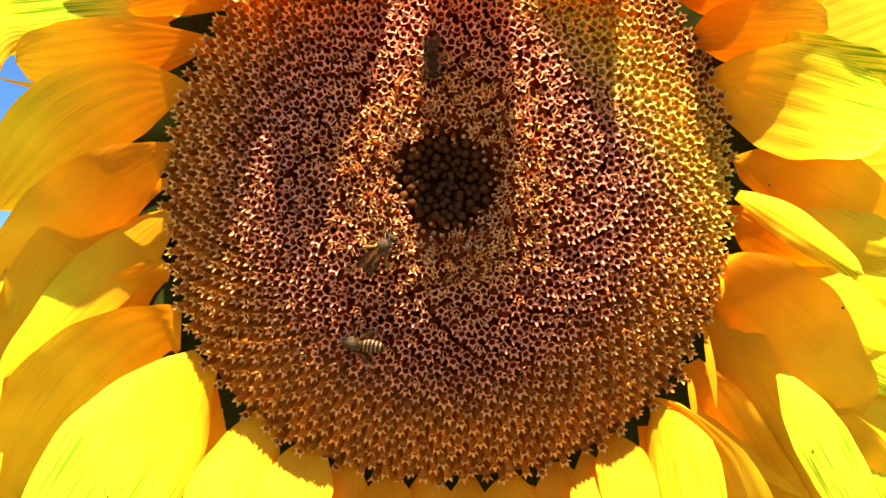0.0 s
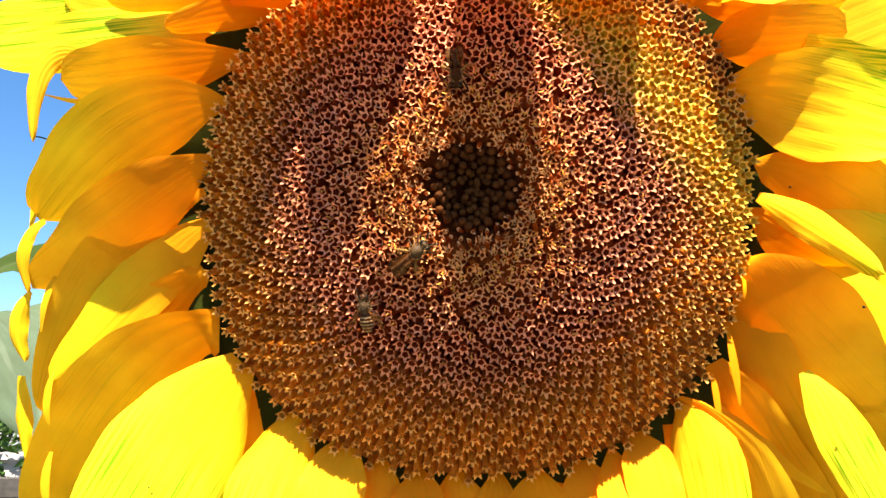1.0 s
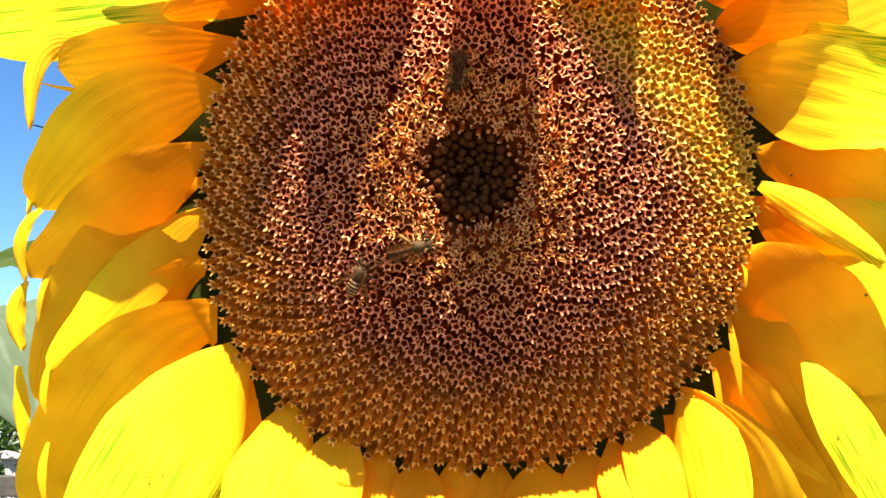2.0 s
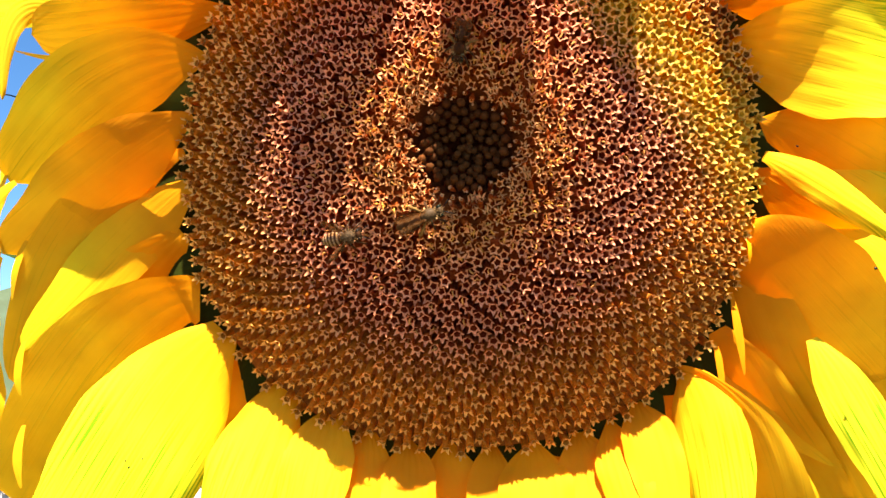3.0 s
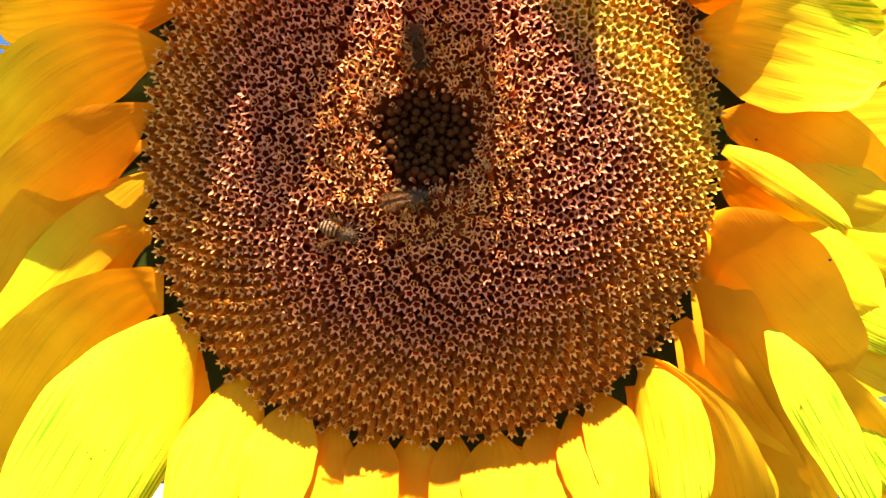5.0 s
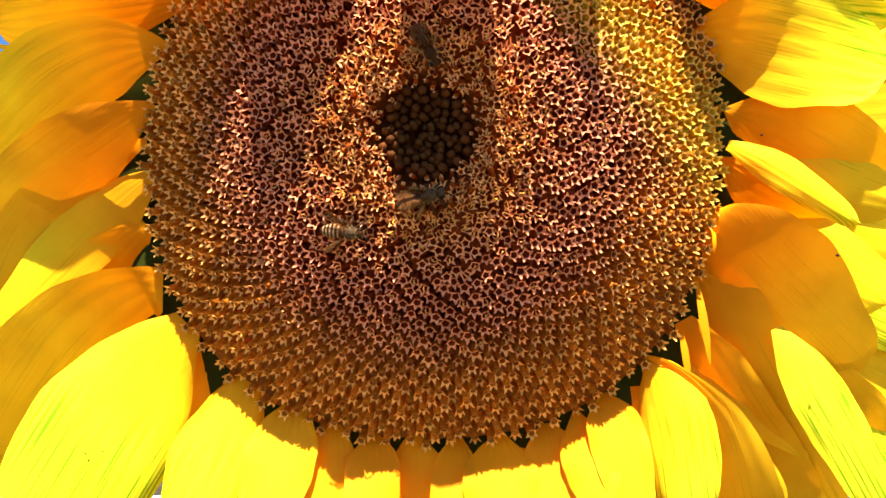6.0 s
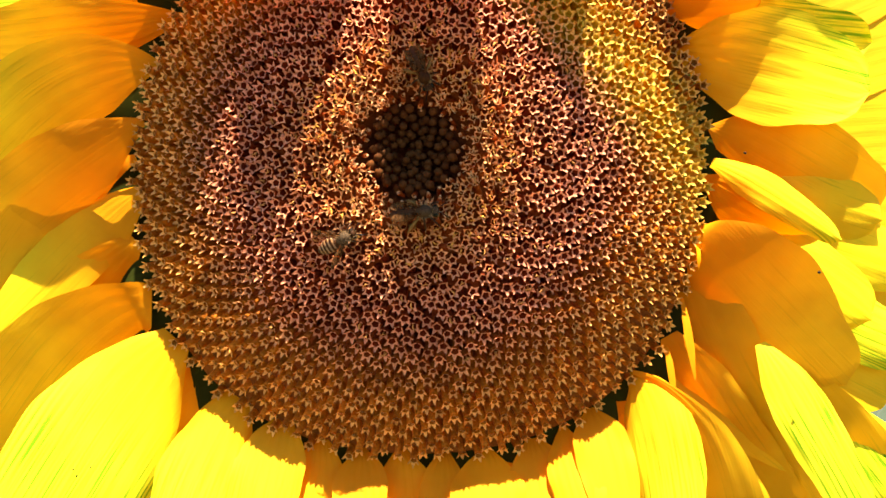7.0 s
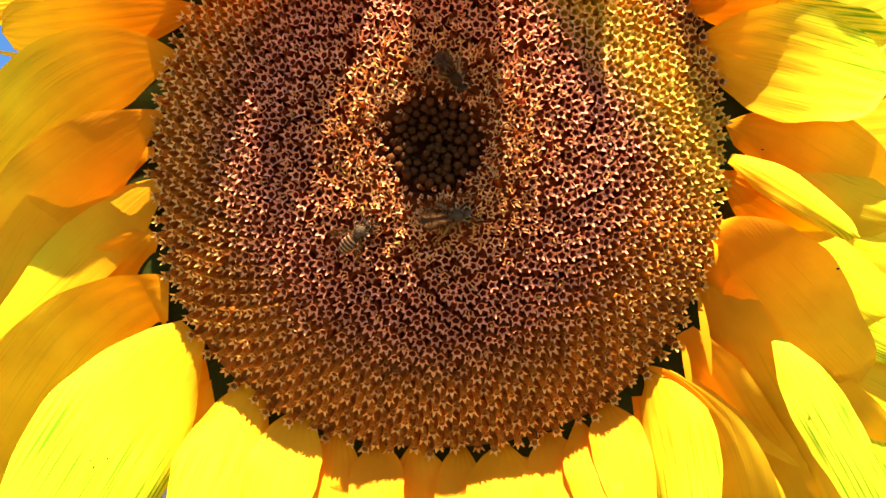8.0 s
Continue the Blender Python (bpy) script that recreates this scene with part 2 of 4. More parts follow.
def box(bm, lo, hi):
    got = bmesh.ops.create_cube(bm, size=1.0)
    c, s = (Vector(lo) + Vector(hi)) / 2, Vector(hi) - Vector(lo)
    bmesh.ops.transform(bm, matrix=Matrix.Translation(c) @ Matrix.Diagonal((*s, 1)), verts=got["verts"])


# ============ flower head ============
def height(u):
    """How far the tips of the florets stand before the plane of the rim, for a distance u (0 middle, 1 rim)."""
    return 0.004 + 0.028 * (1 - min(u, 1.0) ** 2.3) - 0.0070 * math.exp(-(u / 0.15) ** 2) + 0.0010 * math.exp(-((u - 0.23) / 0.07) ** 2)


def on_head(x, z, heading=0.0, lift=0.0):
    """A pose on the head, x and z in metres from its axis: local z away from the head, local x along heading (degrees, 0 to +x, 90 up)."""
    r = math.hypot(x, z)
    u = r / R
    slope = (height(u + 0.01) - height(max(u - 0.01, 0))) / ((u + 0.01 - max(u - 0.01, 0)) * R)
    rx, rz = (x / r, z / r) if r > 1e-6 else (0.0, 0.0)
    n = Vector((-slope * rx, -1, -slope * rz)).normalized()
    ahead = Vector((math.cos(radians(heading)), 0, math.sin(radians(heading))))
    ahead = (ahead - n * ahead.dot(n)).normalized()
    side = n.cross(ahead)
    m = Matrix((ahead, side, n)).transposed().to_4x4()
    m.translation = CENTRE + Vector((x, -height(u), z)) + n * lift
    return m


def outline(a):
    """The head is not quite round: what its radius gains towards the angle a."""
    return -0.055 * max(0.0, math.cos(a - 2.75)) ** 2 - 0.035 * max(0.0, math.cos(a)) ** 2 + 0.012 * (1 + math.cos(a + radians(50))) - (0.022 if math.sin(a) < 0 else 0.010) * math.cos(4 * a)


sunflower = tagged(new("sunflower"), "large ripe sunflower head with yellow-orange petals and a brown disc", "sunflower")
sunflower.location = (CENTRE.x, 0.07, 0.0)
FOOT = Matrix.Translation(-Vector(sunflower.location))
HOME = FOOT @ TILT


def receptacle():
    bm = bmesh.new()
    seg, rings = 48, 14
    grid = []
    for i in range(rings + 1):
        u = 0.985 * i / rings
        y = -(height(u) - (0.0060 if u > 0.18 else 0.0085))
        grid.append([bm.verts.new(HOME @ (CENTRE + Vector((math.cos(a), 0, math.sin(a))) * (u * R * (1 + u * outline(a))) + Vector((0, y, 0)))) for a in (2 * math.pi * k / seg for k in range(seg))])
    back = []
    for i in range(6):
        f = i / 5
        r, y = R * (0.96 * math.cos(f * 1.35)), 0.010 + 0.034 * math.sin(f * 1.35)
        back.append([bm.verts.new(HOME @ (CENTRE + Vector((r * math.cos(a), y, r * math.sin(a))))) for a in (2 * math.pi * k / seg for k in range(seg))])
    allr = grid + back
    for a, b in zip(allr, allr[1:]):
        for k in range(seg):
            bm.faces.new((a[k], a[(k + 1) % seg], b[(k + 1) % seg], b[k]))
    bm.faces.new(grid[0])
    bm.faces.new(back[-1])
    return part("disc", bm, receptacle_mat, sunflower, "domed brown disc packed with florets in spirals")


disc = receptacle()

# --- the florets of the disc ---
def ring(n, r, z, off=0.0):
    return [(r * math.cos(2 * math.pi * (k + off) / n), r * math.sin(2 * math.pi * (k + off) / n), z) for k in range(n)]


def open_floret(body, mouth, reach, lift, length, heart=0.0, style=0.0, seed=0, curl=0.0):
    """Vertices, faces and material numbers (0 lobe, 1 tube, 2 throat, 3 style) of one open floret; its mouth lies at z = 0. Units of half its width.
    body, mouth: radii of the tube; reach, lift, curl: how far the five lobes spread, rise and bend back; heart: the tube of anthers in the throat; style: how far the stigma stands out."""
    rnd = random.Random(seed)
    v, f, m = [], [], []

    def band(a, b, n, mat):
        for k in range(n):
            f.append((a + k, a + (k + 1) % n, b + (k + 1) % n, b + k))
            m.append(mat)

    v += ring(10, body * 0.82, -length) + ring(10, body, -2.2) + ring(10, body * 0.90, -0.9)
    v += [(p[0], p[1], -0.16 if k % 2 == 0 else -0.02) for k, p in enumerate(ring(10, mouth, 0.0))]
    for a in (0, 10, 20):
        band(a, a + 10, 10, 1)
    # lobes: a broad foot between two notches, a narrower waist, a point
    for k in range(5):
        a0, am, a1 = 30 + 2 * k, 31 + 2 * k, 30 + (2 * k + 2) % 10
        g = reach * rnd.uniform(0.88, 1.12)
        up = lift * rnd.uniform(0.6, 1.35)
        a = 2 * math.pi * (k + 0.5 + rnd.uniform(-0.06, 0.06)) / 5
        d, e = Vector((math.cos(a), math.sin(a), 0)), Vector((-math.sin(a), math.cos(a), 0))
        h = mouth + (g - mouth) * 0.5
        w = mouth * 0.27
        b0 = len(v)
        for p in (d * h - e * w + Vector((0, 0, up * 0.62)), d * h * 1.02 + Vector((0, 0, up * 0.50)), d * h + e * w + Vector((0, 0, up * 0.62)), d * g + Vector((0, 0, up - curl))):
            v.append(tuple(p))
        f += [(a0, b0, b0 + 1, am), (am, b0 + 1, b0 + 2, a1), (b0, b0 + 3, b0 + 1), (b0 + 1, b0 + 3, b0 + 2)]
        m += [0, 0, 0, 0]
    # throat
    inner = len(v)
    v += [(p[0] * (0.92 if k % 2 else 0.70), p[1] * (0.92 if k % 2 else 0.70), -0.26 if k % 2 else -0.12) for k, p in enumerate(ring(10, mouth, 0.0))] + ring(10, mouth * 0.55, -1.0)
    v.append((0, 0, -1.1))
    band(30, inner, 10, 0)
    band(inner, inner + 10, 10, 2)
    for k in range(10):
        f.append((inner + 10 + k, inner + 10 + (k + 1) % 10, inner + 20))
        m.append(2)
    if heart:
        # spent anthers: a small split tube in the throat
        t = len(v)
        ox, oy = rnd.uniform(-0.08, 0.08), rnd.uniform(-0.08, 0.08)
        for r, z in ((0.18, -1.1), (0.22, heart), (0.13, heart - 0.1), (0.10, heart - 0.5)):
            v += [(p[0] + ox, p[1] + oy, p[2] + (rnd.uniform(-0.12, 0.12) if z == heart else 0)) for p in ring(5, r, z)]
        for i, mat in enumerate((3, 3, 2)):
            band(t + 5 * i, t + 5 * i + 5, 5, mat)
    if style:
        # stigma with two curled arms
        a = rnd.uniform(0, 6.28)
        for side in (0.0, math.pi * rnd.uniform(0.75, 1.2)):
            d = (math.cos(a + side), math.sin(a + side))
            t = len(v)
            for out, up, w in ((0.0, -0.6, 0.17), (0.06, style * 0.75, 0.17), (0.36, style, 0.15), (0.58, style * 0.72, 0.09)):
                for j in range(3):
                    q = 2.1 * j
                    v.append((d[0] * out + w * math.cos(q), d[1] * out + w * math.sin(q), up + (w if j == 1 else 0)))
            for i in (0, 3, 6):
                band(t + i, t + i + 3, 3, 3)
            f.append((t + 9, t + 10, t + 11))
            m.append(3)
    return v, f, m


def closed_bud(seed):
    """A closed floret: a swollen bud whose five lobes are folded into a blunt, creased end."""
    rnd = random.Random(seed)
    v = ring(10, 0.60, -2.4) + ring(10, 0.92, -0.75)
    v += [(p[0] * (1.0 if k % 2 else 0.86), p[1] * (1.0 if k % 2 else 0.86), 0.0) for k, p in enumerate(ring(10, 0.96, 0.0))]
    v += [(p[0] * (1.0 if k % 2 else 0.72), p[1] * (1.0 if k % 2 else 0.72), 0.42 if k % 2 else 0.30) for k, p in enumerate(ring(10, 0.56, 0.0))]
    v.append((rnd.uniform(-0.1, 0.1), rnd.uniform(-0.1, 0.1), 0.36))
    f = [(a + k, a + (k + 1) % 10, a + 10 + (k + 1) % 10, a + 10 + k) for a in (0, 10, 20) for k in range(10)]
    f += [(30 + k, 30 + (k + 1) % 10, 40) for k in range(10)]
    return v, f, [0] * len(f)


def young_floret(seed):
    """A floret that is about to open round the buds: a slim bud with a pale ball of a stigma beside its end."""
    rnd = random.Random(seed)
    v = ring(8, 0.45, -3.0) + ring(8, 0.66, -0.9) + [(p[0] * (1 if k % 2 else 0.75), p[1] * (1 if k % 2 else 0.75), 0.15 * (k % 2)) for k, p in enumerate(ring(8, 0.62, 0.0))] + ring(8, 0.30, -0.25)
    f = [(a + k, a + (k + 1) % 8, a + 8 + (k + 1) % 8, a + 8 + k) for a in (0, 8, 16) for k in range(8)] + [tuple(range(24, 32))]
    m = [1] * 16 + [0] * 8 + [2]
    t, x, y, z = len(v), rnd.uniform(-0.5, 0.5), rnd.uniform(-0.5, 0.5), rnd.uniform(0.2, 0.8)
    for r, up in ((0.12, -1.0), (0.12, z - 0.25), (0.30, z), (0.26, z + 0.25), (0.10, z + 0.38)):
        v += [(p[0] + x * min(1, up + 1), p[1] + y * min(1, up + 1), p[2]) for p in ring(6, r, up)]
    for i in range(4):
        for k in range(6):
            f.append((t + 6 * i + k, t + 6 * i + (k + 1) % 6, t + 6 * i + 6 + (k + 1) % 6, t + 6 * i + 6 + k))
            m.append(3)
    f.append(tuple(t + 24 + k for k in range(6)))
    m.append(3)
    return v, f, m


def floret_mesh(name, shape, mats):
    v, f, m = shape
    me = bpy.data.meshes.new(name)
    me.from_pydata(v, [], f)
    for mat in mats:
        me.materials.append(mat)
    me.polygons.foreach_set("material_index", m)
    me.polygons.foreach_set("use_smooth", [True for k in m])
    me.update()
    return me


OUTER = [open_floret(0.70, 0.62, 1.08, 0.50, 7.0, 0, 0, s, 0.05) for s in range(4)]
RIM = [open_floret(0.66, 0.62, 1.04, 0.50, 8.0, (-0.5, 0, 0, 0)[s], 0, 30 + s, 0.05) for s in range(4)]
MIDDLE = [open_floret(0.72, 0.66, 1.20, 0.62, 6.0, 0, (0, 0.25, 0, 0)[s], 10 + s, 0.06) for s in range(4)]
INNER = [open_floret(0.66, 0.60, (1.30, 1.15, 1.36, 1.2, 1.3, 1.1)[s], (0.8, 1.3, 0.7, 1.5, 1.0, 1.2)[s], 5.0, 0, (0.9, 0, 1.5, 0.0, 2.0, 0.6)[s], 20 + s, 0.05) for s in range(6)]
YOUNG = [young_floret(50 + s) for s in range(3)]
BUDS = [closed_bud(s) for s in range(3)]
COUNT, POWER, GOLDEN = 2050, 0.69, math.pi * (3 - math.sqrt(5))


def florets():
    rnd = random.Random(5)
    kinds = {"rim": RIM, "outer": OUTER, "middle": MIDDLE, "inner": INNER, "young": YOUNG, "bud": BUDS}
    shared = {k: [floret_mesh("floret_" + k, s, [bud_mat] if k == "bud" else [lobe_mat, tube_mat, throat_mat, style_mat]) for s in v] for k, v in kinds.items()}
    field = [[], [], []]
    count, singles = 0, 0
    for n in range(COUNT):
        u = ((n + 0.6) / COUNT) ** POWER
        a = n * GOLDEN + 0.4
        jit = 0.05 * R * math.sqrt(1 / COUNT) * (2.0 if u < 0.5 else 0.3)
        grow = 1 + u * outline(a)
        x, z = grow * u * R * math.cos(a) + rnd.gauss(0, jit * 2), grow * u * R * math.sin(a) + rnd.gauss(0, jit * 2)
        spacing = R * math.sqrt(2 * math.pi * POWER * ((n + 1) / COUNT) ** (2 * POWER - 1) / COUNT / 0.87)
        kind = "bud" if u < 0.132 else "young" if u < 0.165 + rnd.uniform(-0.02, 0.03) else "inner" if u < 0.33 + rnd.uniform(-0.06, 0.06) else "middle" if u < 0.66 + rnd.uniform(-0.08, 0.08) else "outer" if u < 0.88 else "rim"
        pick = rnd.randrange(len(kinds[kind]))
        size = spacing * (0.49 if kind == "bud" else 0.43 if kind in ("outer", "rim") else 0.48) * rnd.uniform(0.92, 1.08)
        if kind == "bud":
            if n in (1, 3, 6, 9, 13, 17, 22):
                continue
            size = max(size * 1.06, 0.0011)
        if kind == "young":
            size *= 0.9
        m = on_head(x, z, rnd.uniform(0, 360), (-0.0008 if kind == "young" else 0.0) + rnd.gauss(0, 0.0004 if u > 0.5 else 0.0007))
        out = Vector((x, 0, z)).normalized() if u > 0.02 else Vector((0, 0, 0))
        lean = (-0.15 - 0.34 * max(0.0, math.cos(a - 0.6)) ** 2 + 0.25 * max(0.0, math.cos(a + 1.1)) + 0.34 * max(0.0, -math.cos(a)) + 0.24 * max(0.0, -math.sin(a))) * (lambda q: q * q * (3 - 2 * q))(min(1.0, max(0.0, u - 0.22) / 0.68)) + rnd.gauss(0, 0.07 if u > 0.94 else 0.02)
        axis = m.to_3x3() @ Vector((0, 0, 1))
        wild = 0.26 if kind in ("inner", "young") else 0.09 if kind == "middle" else 0.05
        goal = (axis + out * lean + Vector((rnd.gauss(0, wild), rnd.gauss(0, wild), rnd.gauss(0, wild)))).normalized()
        m3 = axis.rotation_difference(goal).to_matrix() @ m.to_3x3()
        place = HOME @ Matrix.Translation(m.translation) @ m3.to_4x4() @ Matrix.Scale(size, 4)
        single = kind == "bud" or (0.33 < u < 0.62 and z < -0.004 and singles < 245)
        if single:
            ob = new("bud" if kind == "bud" else "floret", shared[kind][pick])
            ob.parent = disc
            ob.matrix_local = place
            singles += kind != "bud"
        else:
            v, f, mi = kinds[kind][pick]
            base = count
            field[0] += [place @ Vector(p) for p in v]
            field[1] += [tuple(base + k for k in face) for face in f]
            field[2] += mi
            count += len(v)
    me = bpy.data.meshes.new("floret_field")
    me.from_pydata(field[0], [], field[1])
    for mat in (lobe_mat_i, tube_mat_i, throat_mat_i, style_mat_i):
        me.materials.append(mat)
    me.polygons.foreach_set("material_index", field[2])
    me.polygons.foreach_set("use_smooth", [True for k in field[2]])
    me.update()
    ob = new("floret_field", me)
    ob.parent = disc
    tagged(ob, "dense field of star-mouthed brown disc florets", kind="stuff")


# --- petals ---
def sheet(name, base, mid, tip, across, width, mat, parent, cup=0.0, wave=0.0, root=0.30, point=0.8, full=0.40, seed=0, rows=26, cols=18, furrow=0.00016):
    """A thin living sheet along the arc base - mid - tip. across: its sideways direction; cup: how far its edges rise; furrow: depth of its grooves."""
    rnd = random.Random(seed)
    base, mid, tip = Vector(base), Vector(mid), Vector(tip)
    ctrl = mid * 2 - (base + tip) / 2
    phase, k1 = rnd.uniform(0, 6), rnd.uniform(5, 9)
    bm = bmesh.new()
    uvl = bm.loops.layers.uv.new("UVMap")
    grid, uvs = [], {}
    for i in range(rows + 1):
        t = i / rows
        c = base * (1 - t) ** 2 + ctrl * 2 * t * (1 - t) + tip * t * t
        d = ((ctrl - base) * (1 - t) + (tip - ctrl) * t).normalized()
        s = (Vector(across) - d * Vector(across).dot(d)).normalized()
        n = s.cross(d)
        if t < full:
            q = t / full
            w = root + (1 - root) * math.sin(q * math.pi / 2)
        else:
            q = (t - full) / (1 - full)
            w = max(0.012, (1 - q ** 2.1) ** point)
        w *= width / 2 * (1 + 0.05 * math.sin(phase + 7 * t))
        line = []
        for j in range(cols + 1):
            e = 2 * j / cols - 1
            lift = cup * (e * e) * (0.4 + 0.6 * w / (width / 2)) - furrow * math.cos(e * 5 * math.pi) * min(1, 6 * t) * (1 - t * 0.4)
            lift += wave * abs(e) ** 2 * math.sin(k1 * t + phase + (1.4 if e > 0 else 0))
            vert = bm.verts.new(c + s * (e * w) + n * lift)
            uvs[vert] = ((e * w / 0.03) * 0.5 + 0.5 + seed * 3.1, t)
            line.append(vert)
        grid.append(line)
    for r0, r1 in zip(grid, grid[1:]):
        for j in range(cols):
            face = bm.faces.new((r0[j], r0[j + 1], r1[j + 1], r1[j]))
            for loop in face.loops:
                loop[uvl].uv = uvs[loop.vert]
    return part(name, bm, mat, parent)


def spline(values, t):
    """A smooth curve through values at 0, 0.3, 0.6 and 0.85, closing in a round end at 1."""
    knots = (0.0, 0.3, 0.6, 0.85)
    if t >= 0.85:
        q = (t - 0.85) / 0.15
        return max(0.015 * values[2], values[3] * math.sqrt(max(0.0, 1 - q * q)) + (values[3] - values[2]) * 0.5 * q * (1 - q))
    i = 0 if t < 0.3 else 1 if t < 0.6 else 2
    q = (t - knots[i]) / (knots[i + 1] - knots[i])
    slope = lambda k: (values[min(k + 1, 3)] - values[max(k - 1, 0)]) / (knots[min(k + 1, 3)] - knots[max(k - 1, 0)]) * (knots[i + 1] - knots[i])
    s0, s1 = (slope(i) if i else (values[1] - values[0]) * 0.85), slope(i + 1)
    return (1 + 2 * q) * (1 - q) ** 2 * values[i] + q * (1 - q) ** 2 * s0 + q * q * (3 - 2 * q) * values[i + 1] + q * q * (q - 1) * s1


petal_count = [0]


def petal(base, mid, tip, widths, face=0.0, cup=0.0, sunlit_streaks=False, curl=0.0, furrow=0.00008, twist=0.0, pale=0):
    """One ray petal. base, mid, tip: (x, z, distance before the rim) of its axis in millimetres; widths in millimetres at its root, 0.3, 0.6 and 0.85 of its length;
    face: degrees by which it turns to face the ground; cup: how far its edges bend back; curl: how far the very edge does; twist: degrees that face gains along its length."""
    petal_count[0] += 1
    rnd = random.Random(petal_count[0])
    put = lambda p: Vector((p[0], -p[2], p[1])) * 0.001
    b, m, t1 = put(base), put(mid), put(tip)
    ctrl = m * 2 - (b + t1) / 2
    side = -1.0 if (m.x + t1.x) < 0 else 1.0
    phase, beat, rows, cols = rnd.uniform(0, 6), rnd.uniform(6, 11), 34, 24
    ribs = rnd.choice((5, 6, 7))
    bm = bmesh.new()
    uvl = bm.loops.layers.uv.new("UVMap")
    grid, uvs = [], {}
    for i in range(rows + 1):
        t = i / rows
        c = b * (1 - t) ** 2 + ctrl * 2 * t * (1 - t) + t1 * t * t
        d = ((ctrl - b) * (1 - t) + (t1 - ctrl) * t).normalized()
        s = d.cross(Vector((0, 1, 0))).normalized()
        n = s.cross(d)
        w = spline(widths, t) / 2000 * (1 + 0.025 * math.sin(phase + 9 * t))
        turn = Matrix.Rotation(radians(side * (face + twist * t) * min(1, 8 * t)), 3, d)
        line = []
        for j in range(cols + 1):
            e = 2 * j / cols - 1
            ruffle = min(0.0007, 0.08 * w) * abs(e) ** 3 * math.sin(beat * t * 1.6 + phase + (1.7 if e > 0 else 0)) * min(1, 3 * t)
            lift = cup * 0.001 * e * e * min(1, 3 * t) + curl * abs(e) ** 7 * min(1, 3 * t) + ruffle
            lift -= min(furrow, 0.02 * w) * math.cos(e * ribs * math.pi + 0.6 * math.sin(3 * t + phase)) * min(1, 6 * t) * (1 - 0.3 * t)
            nick = 1 + 0.012 * math.sin(31 * t + phase * 3) * (abs(e) > 0.99)
            vert = bm.verts.new(HOME @ (CENTRE + c + turn @ (s * (e * w * nick) + n * lift)))
            uvs[vert] = ((e * w / 0.03) * 0.5 + 0.5 + petal_count[0] * 3.1, t)
            line.append(vert)
        grid.append(line)
    for r0, r1 in zip(grid, grid[1:]):
        for j in range(cols):
            face_ = bm.faces.new((r0[j], r0[j + 1], r1[j + 1], r1[j]))
            for loop in face_.loops:
                loop[uvl].uv = uvs[loop.vert]
    return part("petal", bm, sunlit_streak_mat if sunlit_streaks else pale_mat if pale else petal_mat, sunflower)


